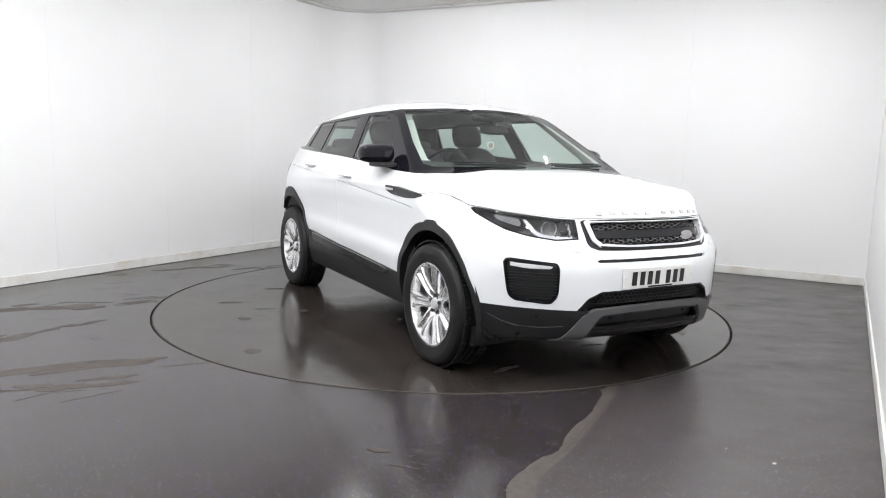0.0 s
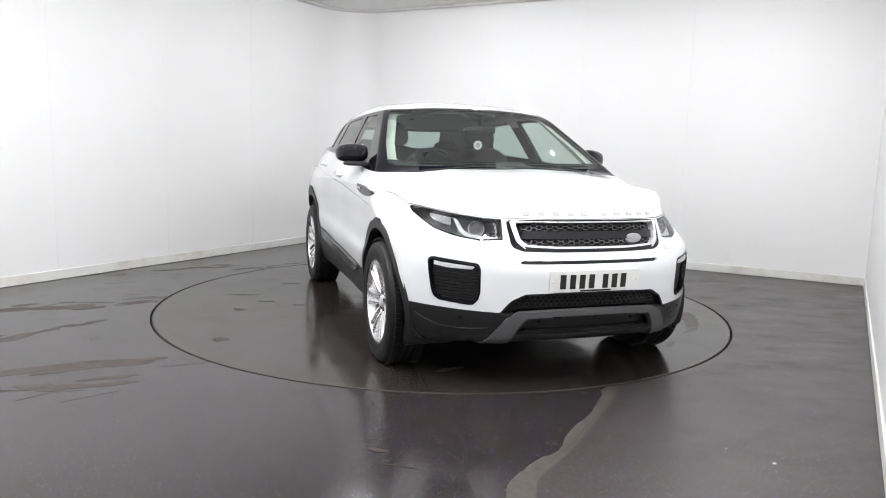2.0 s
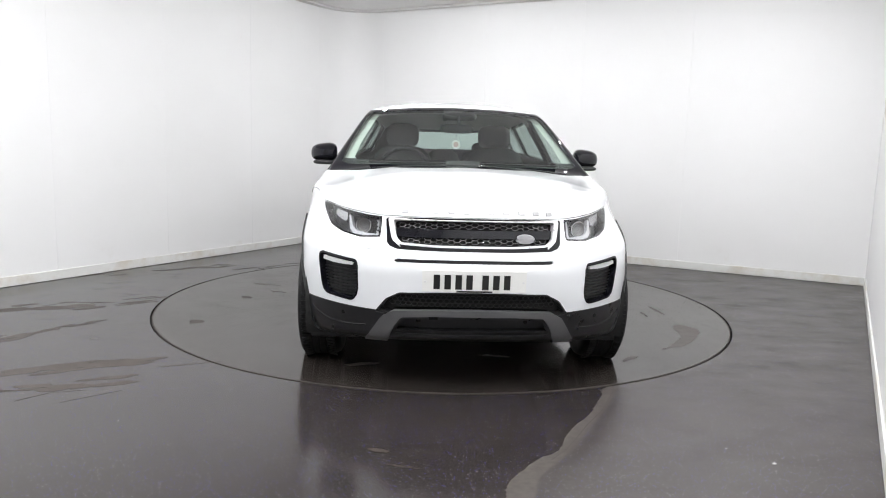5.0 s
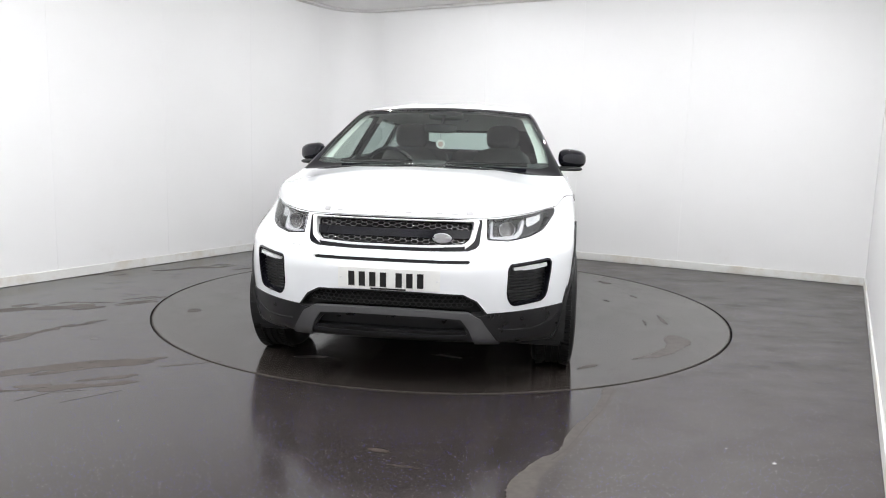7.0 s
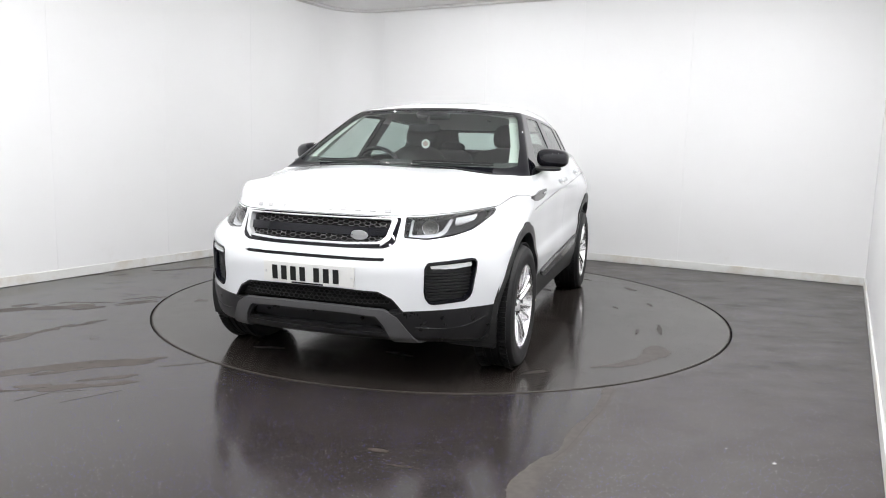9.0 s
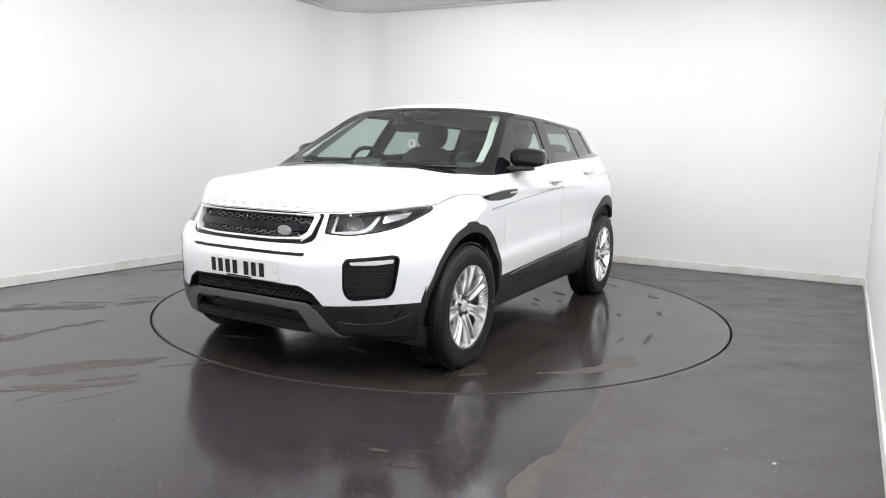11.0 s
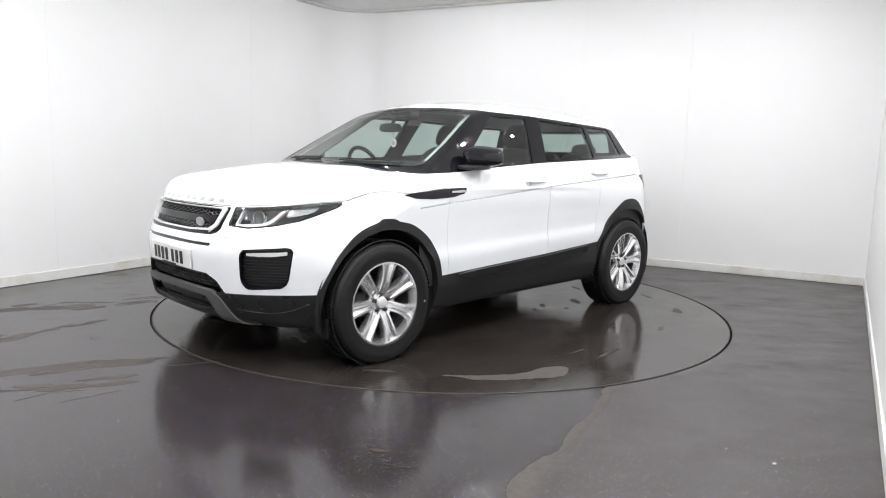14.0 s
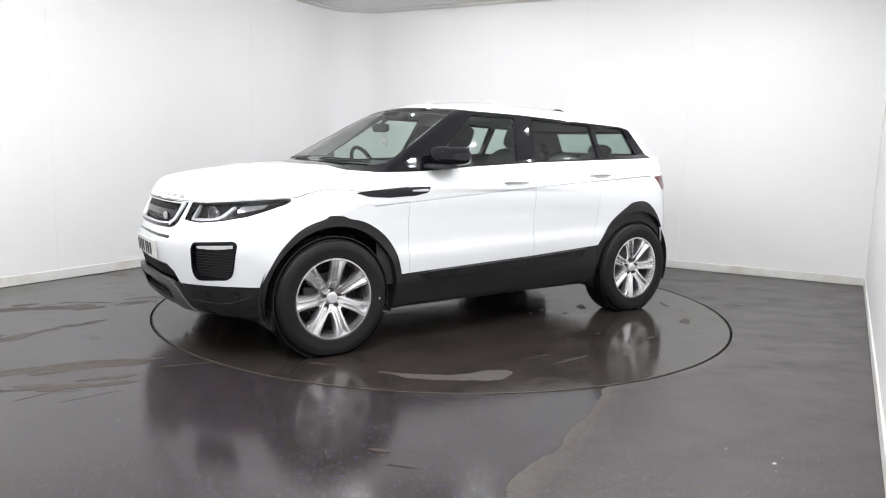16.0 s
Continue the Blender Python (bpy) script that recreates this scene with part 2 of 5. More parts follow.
def arc_points(r_out, steps=18):
    """The rounded corner between left and back wall, r_out metres outside the inner face."""
    da = (CORNER_D - CORNER_A).normalized()
    db = (CORNER_B - CORNER_A).normalized()
    mid = (da + db).normalized()
    half = math.acos(da.dot(db)) / 2
    c = CORNER_A + mid * (BEND / math.sin(half))
    a0 = math.atan2(*(CORNER_A + da * (BEND / math.tan(half)) - c).yx)
    a1 = math.atan2(*(CORNER_A + db * (BEND / math.tan(half)) - c).yx)
    d = (a1 - a0 + math.pi) % (2 * math.pi) - math.pi
    return [c + Vector((math.cos(a0 + d * k / steps), math.sin(a0 + d * k / steps))) * (BEND + r_out) for k in range(steps + 1)], BEND / math.tan(half)


def strip(inner, outer, z0, z1):
    """A solid strip between two matching lines in plan."""
    bm = bmesh.new()
    rows = [[bm.verts.new((p.x, p.y, z)) for p in line] for line in (inner, outer) for z in (z0, z1)]
    a, b, c, d = rows
    for k in range(len(a) - 1):
        for p, q in ((a, b), (b, d), (d, c), (c, a)):
            bm.faces.new((p[k], p[k + 1], q[k + 1], q[k]))
    for k in (0, -1):
        bm.faces.new((a[k], b[k], d[k], c[k]))
    return bm


def build_room():
    _, cut = arc_points(0)
    straight_wall("wall_back", CORNER_A, CORNER_B, cut, 0.0, (2.084, 3.30, 4.514, 5.70))
    straight_wall("wall_right", CORNER_B, CORNER_C, 0.0, 0.0, (1.2, 2.4, 3.6, 4.8, 6.0, 7.2))
    # unseen side of the room, pale so that it bounces fill on the car
    straight_wall("wall_front", CORNER_C, CORNER_D, 0.0, 0.0, (1.2, 2.4, 3.6, 4.8), FILL_WALL, "unseen wall behind the camera, pale to throw fill light back")
    n = (CORNER_A - CORNER_D).length
    straight_wall("wall_left", CORNER_D, CORNER_A, 0.0, cut, (n - 5.40, n - 4.2, n - 3.0, n - 1.8))
    bend = part("wall_corner", strip(arc_points(0)[0], arc_points(0.15)[0], 0.0, ROOM_H + 0.1), WALL, smooth=30)
    tagged(bend, "white rounded wall corner between two studio walls", "wall", kind="structure")
    sk = part("baseboard", strip(arc_points(-0.014)[0], arc_points(-0.0005)[0], 0.002, 0.088), SKIRT, smooth=30)
    tagged(sk, "white painted skirting board round the corner", "baseboard", kind="structure")
    # ceiling board with a rounded corner, a cove strip under its edge
    da = (CORNER_D - CORNER_A).normalized()
    db = (CORNER_B - CORNER_A).normalized()

    def inset(g):
        line = arc_points(-g)[0]
        nl = Vector((da.y, -da.x)) * g
        if nl.dot(db) < 0:
            nl = -nl
        nb = Vector((db.y, -db.x)) * g
        if nb.dot(da) < 0:
            nb = -nb
        return [CORNER_D + nl] + line + [CORNER_B + nb]

    edge = inset(0.13)
    bm = bmesh.new()
    top = [bm.verts.new((p.x, p.y, ROOM_H + 0.05)) for p in edge + [CORNER_C]]
    low = [bm.verts.new((p.x, p.y, ROOM_H)) for p in edge + [CORNER_C]]
    bm.faces.new(top), bm.faces.new(low[::-1])
    for k in range(len(top)):
        j = (k + 1) % len(top)
        bm.faces.new((low[k], low[j], top[j], top[k]))
    tagged(part("ceiling", bm, CEIL), "pale grey ceiling board with a rounded corner", "ceiling", kind="structure")
    # added near-black sheet, its colour stands for the shade in the edge gap
    cover = bmesh.new()
    vs = [cover.verts.new((p.x, p.y, ROOM_H + 0.10)) for p in (CORNER_A + Vector((-.2, .4)), CORNER_B + Vector((.4, 0)), CORNER_C + Vector((0, -.3)), CORNER_D + Vector((-.4, 0)))]
    f = cover.faces.new(vs)
    bmesh.ops.solidify(cover, geom=[f], thickness=0.05)
    tagged(part("ceiling", cover, DARK), "near-black sheet over the ceiling board, added to keep its edge gap dark", "ceiling", kind="structure")
    tagged(part("trim", strip(inset(0.100), inset(0.0), ROOM_H - 0.02, ROOM_H + 0.012), SEAL, smooth=30),
           "pale cove trim between wall and ceiling", "trim", kind="structure")


def build_floor():
    """The floor sheet with a round hole, the pit below it, and the turntable."""
    bm = bmesh.new()
    n = 160
    ring = [(AXIS.x + (RADIUS + 0.009) * math.cos(2 * math.pi * k / n), AXIS.y + (RADIUS + 0.009) * math.sin(2 * math.pi * k / n)) for k in range(n)]
    inner = [bm.verts.new((x, y, 0)) for x, y in ring]
    lip = [bm.verts.new((x, y, -0.03)) for x, y in ring]
    outer = []
    for k in range(n):
        a = 2 * math.pi * k / n
        s = 9.0 / max(abs(math.cos(a)), abs(math.sin(a)))
        outer.append(bm.verts.new((AXIS.x + s * math.cos(a), AXIS.y + s * math.sin(a), 0)))
    for k in range(n):
        j = (k + 1) % n
        bm.faces.new((inner[k], outer[k], outer[j], inner[j]))
        bm.faces.new((inner[k], inner[j], lip[j], lip[k]))
    fl = part("floor", bm, FLOOR)
    tagged(fl, "wet dark safety vinyl floor with blue flecks and drying marks", "floor", kind="structure")
    pit = part("turntable_pit", lathe([(0.01, -0.06), (RADIUS + 0.02, -0.06), (RADIUS + 0.02, -0.03)], 96, closed=False), DARK)
    pit.matrix_world = Matrix.Translation(AXIS) @ Matrix.Rotation(math.pi / 2, 4, "X")
    tagged(pit, "dark gap under the turntable's rim", "floor", kind="structure")
    table = new("turntable")
    tagged(table, "round vehicle turntable, wet dark vinyl top, flush with the floor", "turntable")
    bm = bmesh.new()
    bmesh.ops.create_circle(bm, cap_ends=True, radius=RADIUS - 0.006, segments=n)
    ex = bmesh.ops.extrude_face_region(bm, geom=bm.faces[:])
    bmesh.ops.translate(bm, vec=(0, 0, -0.03), verts=[v for v in ex["geom"] if isinstance(v, bmesh.types.BMVert)])
    part("deck", bm, DISC, table)
    bm = bmesh.new()
    a = []
    for r, z in ((RADIUS - 0.0055, -0.02), (RADIUS - 0.0055, 0.0008), (RADIUS - 0.014, 0.0008), (RADIUS - 0.014, -0.02)):
        a.append([bm.verts.new((r * math.cos(2 * math.pi * k / n), r * math.sin(2 * math.pi * k / n), z)) for k in range(n)])
    for p, q in zip(a, a[1:] + a[:1]):
        for k in range(n):
            bm.faces.new((p[k], p[(k + 1) % n], q[(k + 1) % n], q[k]))
    part("rim", bm, RIMM, table, "worn dirty edging strip")
    return table


def blotch(name, outline, z, mat, parent=None, wobble=0.012, seed=1):
    """A thin dried film with an uneven edge on the floor."""
    rnd = random.Random(seed)
    pts = []
    n = len(outline)
    for i in range(n):
        a, b, c, d = (Vector(outline[(i + k) % n]) for k in (-1, 0, 1, 2))
        for t in np.linspace(0, 1, 9)[:-1]:
            q = 0.5 * (2 * b + (c - a) * t + (2 * a - 5 * b + 4 * c - d) * t * t + (3 * b - a - 3 * c + d) * t ** 3)
            pts.append(q + Vector((rnd.uniform(-1, 1), rnd.uniform(-1, 1))) * wobble)
    bm = bmesh.new()
    vs = [bm.verts.new((p.x, p.y, z)) for p in pts]
    f = bm.faces.new(vs)
    bmesh.ops.triangulate(bm, faces=[f])
    ob = part(name, bm, mat, parent)
    return ob


def build_dry_floor():
    """The dried part of the floor, from the tide mark to the far wall."""
    rnd = random.Random(9)
    edge = [(0.30, -0.7), (0.24, 1.2), (0.25, 2.2), (0.263, 2.43), (0.262, 2.49), (0.283, 2.564), (0.341, 2.66), (0.424, 2.774), (0.519, 2.858), (0.58, 3.03),
            (0.646, 3.153), (0.743, 3.303), (0.838, 3.524), (0.889, 3.66)]
    line = []
    for a, b in zip(edge, edge[1:]):
        a, b = Vector(a), Vector(b)
        n = max(2, int((b - a).length / 0.018))
        line += [a.lerp(b, k / n) + Vector((rnd.gauss(0, 0.0035), rnd.gauss(0, 0.003))) for k in range(n)]
    r = RADIUS + 0.0115
    line += [Vector((AXIS.x + r * math.cos(a), AXIS.y + r * math.sin(a))) for a in np.linspace(radians(-66.3), radians(72), 80)]
    last = line[-1]
    line += [last.lerp(Vector((0.95, 8.73)), (k + 1) / 24) + Vector((0.05 * math.sin(k * 0.9) + rnd.gauss(0, 0.02), 0)) for k in range(24)]
    line.sort(key=lambda p: p.y)
    bm = bmesh.new()
    inner = [bm.verts.new((p.x, p.y, 0.0004)) for p in line]
    outer = [bm.verts.new((max(p.x + 0.01, min(-0.18 + (p.y + 0.815) * 0.5683, -1.38 + (9.92 - p.y) * 1.9756) + 0.03), p.y, 0.0004)) for p in line]
    for k in range(len(line) - 1):
        bm.faces.new((inner[k], outer[k], outer[k + 1], inner[k + 1]))
    tagged(part("floor", bm, DRYFLOOR), "dull grey dried stretch of the dark vinyl floor", "floor", kind="structure")


def streaks(name, line, count, width, length, mat, z, seed, parent=None):
    """Ragged smears that lie along a line, one film each."""
    rnd = random.Random(seed)
    pts = [Vector(p) for p in line]
    out = []
    for k in range(count):
        q = rnd.uniform(0, len(pts) - 1.001)
        a, b = pts[int(q)], pts[int(q) + 1]
        d = (b - a).normalized()
        n = Vector((-d.y, d.x))
        c = a.lerp(b, q % 1) + n * rnd.gauss(0, width * 0.7)
        l, w = length * rnd.uniform(0.35, 1.0), width * rnd.uniform(0.12, 0.45)
        ring = [c + d * l * 0.5 * math.cos(v) * rnd.uniform(0.75, 1.1) + n * w * math.sin(v) * rnd.uniform(0.5, 1.3) for v in np.linspace(0, 2 * math.pi, 11)[:-1]]
        out.append(blotch(name, [(p.x, p.y) for p in ring], z + 0.00001 * k, mat, parent, 0.006, seed * 31 + k))
    return out


def build_marks(table):
    """Drying marks, cut lines and crumbs."""
    ridge = [(0.889, 3.677), (0.838, 3.524), (0.743, 3.303), (0.646, 3.153), (0.58, 3.03), (0.519, 2.858), (0.424, 2.774), (0.341, 2.66), (0.283, 2.564), (0.262, 2.49), (0.263, 2.38)]
    back = [(0.36, 2.44), (0.40, 2.60), (0.495, 2.74), (0.565, 2.85), (0.640, 2.99), (0.715, 3.145), (0.805, 3.31), (0.885, 3.49), (0.965, 3.69)]
    tagged(blotch("dried_edge", ridge + back, 0.0008, MARK, None, 0.004, 3), "pale dried tide mark on the dark floor", "floor mark")
    crack = [(0.94, 3.66), (0.87, 3.49), (0.80, 3.33), (0.70, 3.16), (0.62, 3.0), (0.55, 2.87), (0.47, 2.76)]
    bm = bmesh.new()
    for (x0, y0), (x1, y1) in zip(crack, crack[1:]):
        d = Vector((y0 - y1, x1 - x0)).normalized() * 0.0022
        bm.faces.new([bm.verts.new((x, y, 0.0011)) for x, y in ((x0 + d.x, y0 + d.y), (x1 + d.x, y1 + d.y), (x1 - d.x, y1 - d.y), (x0 - d.x, y0 - d.y))])
    tagged(part("floor_crack", bm, DAMP), "thin dark line within the pale tide mark", "floor mark")
    # brown smears on the wet floor
    bands = (([(-3.35, 5.0), (-3.05, 5.2), (-2.70, 5.25), (-2.46, 5.44), (-2.26, 5.60)], 22, 0.10, 0.42),
             ([(-2.80, 4.2), (-2.65, 4.45), (-2.55, 4.62), (-2.37, 4.80)], 9, 0.08, 0.34),
             ([(-2.45, 3.55), (-2.17, 3.73), (-1.98, 3.85), (-1.76, 3.93), (-1.50, 4.05)], 26, 0.085, 0.40),
             ([(-2.30, 3.38), (-2.02, 3.45), (-1.88, 3.50), (-1.67, 3.60)], 14, 0.08, 0.30),
             ([(-3.6, 6.3), (-3.3, 6.62), (-2.7, 7.0), (-2.2, 7.3)], 9, 0.12, 0.45),
             ([(-2.0, 7.05), (-1.7, 7.35), (-1.3, 7.6)], 7, 0.10, 0.40))
    for k, (line, n, w, l) in enumerate(bands):
        first = None
        for ob in streaks("smear", line, n, w, l, DRY, 0.0004 + 0.0003 * (k % 2), 40 + k):
            if first is None:
                first = tagged(new("damp_patch"), "ragged brown drying smears on the wet floor", "floor mark")
            ob.parent = first
    for k, (x, y, l, w) in enumerate(((-0.25, 2.81, 0.10, 0.03), (-0.14, 2.665, 0.13, 0.010))):
        pts = [(x + l / 2 * math.cos(a), y + w / 2 * math.sin(a) - 0.25 * l / 2 * math.cos(a)) for a in np.linspace(0, 2 * math.pi, 9)[:-1]]
        tagged(blotch("smudge", pts, 0.0012, DRY, None, 0.004, 70 + k), "faint pale smudge on the dark floor", "floor mark")
    for k, (pts, w) in enumerate((([(-3.03, 5.229), (-2.887, 5.408)], 0.007), ([(-2.051, 3.261), (-1.95, 3.39)], 0.005), ([(-1.95, 3.39), (-1.80, 3.44)], 0.004), ([(-1.83, 3.26), (-1.62, 3.45)], 0.004))):
        bm = bmesh.new()
        for (x0, y0), (x1, y1) in zip(pts, pts[1:]):
            d = Vector((y0 - y1, x1 - x0)).normalized() * w / 2
            bm.faces.new([bm.verts.new((x, y, 0.0014)) for x, y in ((x0 + d.x, y0 + d.y), (x1 + d.x, y1 + d.y), (x1 - d.x, y1 - d.y), (x0 - d.x, y0 - d.y))])
        tagged(part("floor_cut", bm, RIMM), "thin dark cut line in the floor vinyl", "floor mark")
    for x, y, r in ((1.256, 2.922, 0.004), (1.40, 2.78, 0.008), (-1.45, 3.05, 0.003)):
        bm = bmesh.new()
        bmesh.ops.create_icosphere(bm, subdivisions=1, radius=r, matrix=Matrix.Translation((x, y, r * 0.45)) @ Matrix.Diagonal((1.3, 0.8, 0.5, 1)))
        tagged(part("crumb", bm, WHITEP), "small white crumb on the floor", "debris")
    # on the turntable
    crescent = [(1.352, 1.376), (1.238, 1.498), (1.021, 1.632), (0.743, 1.692), (0.69, 1.757), (0.836, 1.836), (1.027, 1.752), (1.251, 1.582)]
    blotch("dried_edge", crescent, 0.0006, MARK, table, 0.010, 5)
    for k, (x, y, l, w, a) in enumerate(((1.58, 1.10, 0.22, 0.05, -50), (0.80, -1.79, 0.12, 0.11, 0), (-0.62, -1.58, 0.28, 0.05, 75), (-0.05, -1.62, 0.12, 0.07, 60),
                                         (-0.30, -1.40, 0.16, 0.05, 65), (-0.12, -1.17, 0.10, 0.05, 80), (-1.03, -1.12, 0.22, 0.06, 70), (-1.436, 0.346, 0.17, 0.05, 60),
                                         (-0.924, 0.70, 0.20, 0.07, 50), (-0.558, 0.621, 0.13, 0.06, 45), (-1.30, 1.438, 0.20, 0.10, 35), (-1.636, 0.966, 0.20, 0.04, 60),
                                         (-0.63, 0.81, 0.08, 0.04, 40), (-0.39, 0.676, 0.10, 0.03, 50), (-0.646, 1.646, 0.12, 0.04, 20), (-0.404, 1.386, 0.09, 0.03, 30),
                                         (0.2, 1.75, 0.30, 0.03, 5), (0.35, 1.60, 0.16, 0.02, 0), (1.75, -0.55, 0.24, 0.05, 100), (1.55, 0.25, 0.2, 0.04, 80))):
        u = Vector((math.cos(radians(a)), math.sin(radians(a))))
        n = Vector((-u.y, u.x))
        rnd = random.Random(200 + k)
        ring = [Vector((x, y)) + u * l / 2 * math.cos(v) * rnd.uniform(0.7, 1.15) + n * w / 2 * math.sin(v) * rnd.uniform(0.5, 1.3) for v in np.linspace(0, 2 * math.pi, 10)[:-1]]
        blotch("damp_patch", [(p.x, p.y) for p in ring], 0.0004 + 0.00001 * k, DAMP, table, 0.005, 20 + k)


def build_lamps():
    """Rows of small round LED spots under the ceiling."""
    first = None
    u = (CORNER_A - CORNER_D).normalized()
    ang = math.degrees(math.atan2(u.y, u.x))
    right = Vector((u.y, -u.x))
    spots = [(s, -4.83 + 0.72 * k) for s in (-1.55, -0.4, 1.0, 2.3) for k in range(10)]
    for s, d in spots:
        # none straight over the car
        if math.hypot(s, d) > 1.65:
            p = Vector((AXIS.x, AXIS.y)) + right * s + u * d
            m = pose(p.x, p.y, ROOM_H, 0, 0, ang)
            if first is None:
                first = new("ceiling_light")
                tagged(first, "small round white LED spot on the ceiling", "ceiling light", "rows of ceiling lights")
                bm = lathe([(0.026, 0.002), (0.046, 0.002), (0.049, 0.008), (0.047, 0.034), (0.026, 0.034)], 24)
                bmesh.ops.rotate(bm, matrix=Matrix.Rotation(-math.pi / 2, 3, "X"), verts=bm.verts)
                part("bezel", bm, WHITEP, first, smooth=30)
                bm = lathe([(0.025, 0.026), (0.025, 0.0340), (0.023, 0.0370), (0.017, 0.0398), (0.009, 0.0414), (0.001, 0.0420)], 20, closed=False)
                bmesh.ops.rotate(bm, matrix=Matrix.Rotation(-math.pi / 2, 3, "X"), verts=bm.verts)
                part("diffuser", bm, LED, first, "shallow domed white diffuser", smooth=60)
                first.matrix_world = m
            else:
                copy_thing(first, m)


build_room()
turntable = build_floor()
build_dry_floor()
build_marks(turntable)
build_lamps()


# ---------------------------------------------------------------- the car's outer form
def curve(knots, blur=0.05):
    """A smooth function of one number through (x, value) pairs."""
    ks = sorted(knots)
    xs = np.linspace(ks[0][0] - 0.5, ks[-1][0] + 0.5, 1600)
    ys = np.interp(xs, [k[0] for k in ks], [k[1] for k in ks])
    w = max(1, int(blur / (xs[1] - xs[0])))
    for _ in range(2):
        ys = np.convolve(np.pad(ys, w, mode="edge"), np.ones(2 * w + 1) / (2 * w + 1), "valid")
    return lambda x: np.interp(x, xs, ys)


def smax(a, b, k):
    h = np.clip(0.5 + 0.5 * (a - b) / k, 0, 1)
    return b + (a - b) * h + k * h * (1 - h)


def smin(a, b, k):
    return -smax(-a, -b, k)


# half width of the lower body over height, and what is added along the length
SIDE = curve([(0.15, 0.84), (0.28, 0.875), (0.40, 0.910), (0.55, 0.9225), (0.597, 0.922), (0.632, 0.911), (0.68, 0.9105), (0.82, 0.9165), (0.92, 0.928),
              (0.99, 0.927), (1.06, 0.908), (1.14, 0.870), (1.24, 0.82)], 0.022)
LIFT = curve([(-2.2, 0.06), (-0.9, 0.06), (0.8, 0.0), (2.2, 0.0)], 0.15)
ALONG = curve([(-2.2, 0.0), (-1.75, 0.012), (-1.33, 0.031), (-0.8, 0.006), (0.0, -0.005), (0.75, 0.006), (1.33, 0.031), (1.8, 0.02), (2.2, 0.0)], 0.12)
TUCK = curve([(-2.2, -0.12), (-1.7, -0.075), (-1.1, -0.02), (-0.4, 0.0), (2.3, 0.0)], 0.15)
NOSE = curve([(0.15, 2.08), (0.25, 2.12), (0.33, 2.155), (0.42, 2.175), (0.52, 2.185), (0.66, 2.195), (0.74, 2.175), (0.92, 2.125), (1.1, 2.06)], 0.03)
TAIL = curve([(0.2, -1.98), (0.35, -2.08), (0.5, -2.14), (0.75, -2.15), (0.95, -2.12), (1.2, -2.06), (1.4, -2.03)], 0.04)
HOOD = curve([(-2.2, 1.27), (-1.55, 1.255), (-0.3, 1.205), (0.6, 1.165), (0.9, 1.165), (1.05, 1.162), (1.28, 1.152), (1.53, 1.132), (1.83, 1.083),
              (2.0, 1.038), (2.10, 0.992), (2.20, 0.925), (2.3, 0.84)], 0.05)
DROP = curve([(-2.2, 0.0), (0.4, 0.02), (0.9, 0.045), (1.3, 0.10), (1.6, 0.105), (2.0, 0.05), (2.2, 0.02)], 0.1)
BELLY = curve([(-2.2, 0.54), (-1.9, 0.48), (-1.72, 0.43), (-1.55, 0.30), (-0.9, 0.255), (0.9, 0.235), (1.6, 0.235), (1.9, 0.255), (2.15, 0.285), (2.3, 0.30)], 0.06)
ROOF = curve([(-2.3, 1.36), (-1.95, 1.440), (-1.8, 1.488), (-1.39, 1.560), (-0.86, 1.619), (-0.2, 1.637), (0.14, 1.612), (0.36, 1.574), (0.7, 1.48)], 0.08)
CABIN = curve([(-2.1, -0.15), (-1.65, -0.095), (-1.0, -0.03), (-0.4, 0.0), (0.9, 0.0)], 0.15)


def form(p):
    """About the distance from the car's outer skin, negative inside. p: columns x (ahead), y (left), z (up)."""
    x, y, z = p[:, 0], np.abs(p[:, 1]), p[:, 2]
    up = np.clip((z - 0.85) / 0.35, 0, 1)
    side = y - (SIDE(z - LIFT(x) * np.clip((0.88 - z) / 0.15, 0, 1) * np.clip((z - 0.40) / 0.1, 0, 1)) + ALONG(x) * (1 - 0.5 * up) + TUCK(x) * up)
    sweep = np.clip((z - 0.72) / 0.24, 0, 1)
    front = (x - (NOSE(z) - (0.60 + 0.45 * sweep * sweep * (3 - 2 * sweep)) * y ** 3)) * 0.85
    rear = (TAIL(z) + 0.63 * y ** 3 - x) * 0.88
    top = (z - (HOOD(x) - DROP(x) * (y / 0.8) ** 2.4)) * 0.95
    under = BELLY(x) - z
    low = smax(smax(front, side, 0.10), rear, 0.10)
    low = smax(low, top, 0.055)
    low = smax(low, under, 0.04)
    glass_side = (y - (0.845 + CABIN(x) - 0.50 * (z - 1.17) - 0.10 * np.clip(z - 1.17, 0, 1) ** 2)) * 0.89
    screen = (x - (1.045 - (0.24 + 0.28 * np.clip(z - 1.165, 0, 0.4)) * y * y - 1.62 * (z - 1.165) - 0.25 * (z - 1.165) ** 2)) * 0.52
    roof = z - (ROOF(x) - 0.13 * y * y)
    gate = (-1.90 + 0.30 * y * y + 0.42 * (z - 1.2) - x) * 0.9
    cab = smax(smax(glass_side, screen, 0.03), roof, 0.045)
    cab = smax(smax(cab, gate, 0.05), 1.0 - z, 0.02)
    return smin(low, cab, 0.025)


def slope(p, h=0.0015):
    g = np.empty_like(p)
    for i in range(3):
        d = np.zeros(3)
        d[i] = h
        g[:, i] = (form(p + d) - form(p - d)) / (2 * h)
    return g


def settle(p, level=0.0, turns=4):
    """Moves points on to the skin."""
    for _ in range(turns):
        g = slope(p)
        p = p - g * ((form(p) - level) / np.maximum((g * g).sum(1), 0.05))[:, None]
    return p


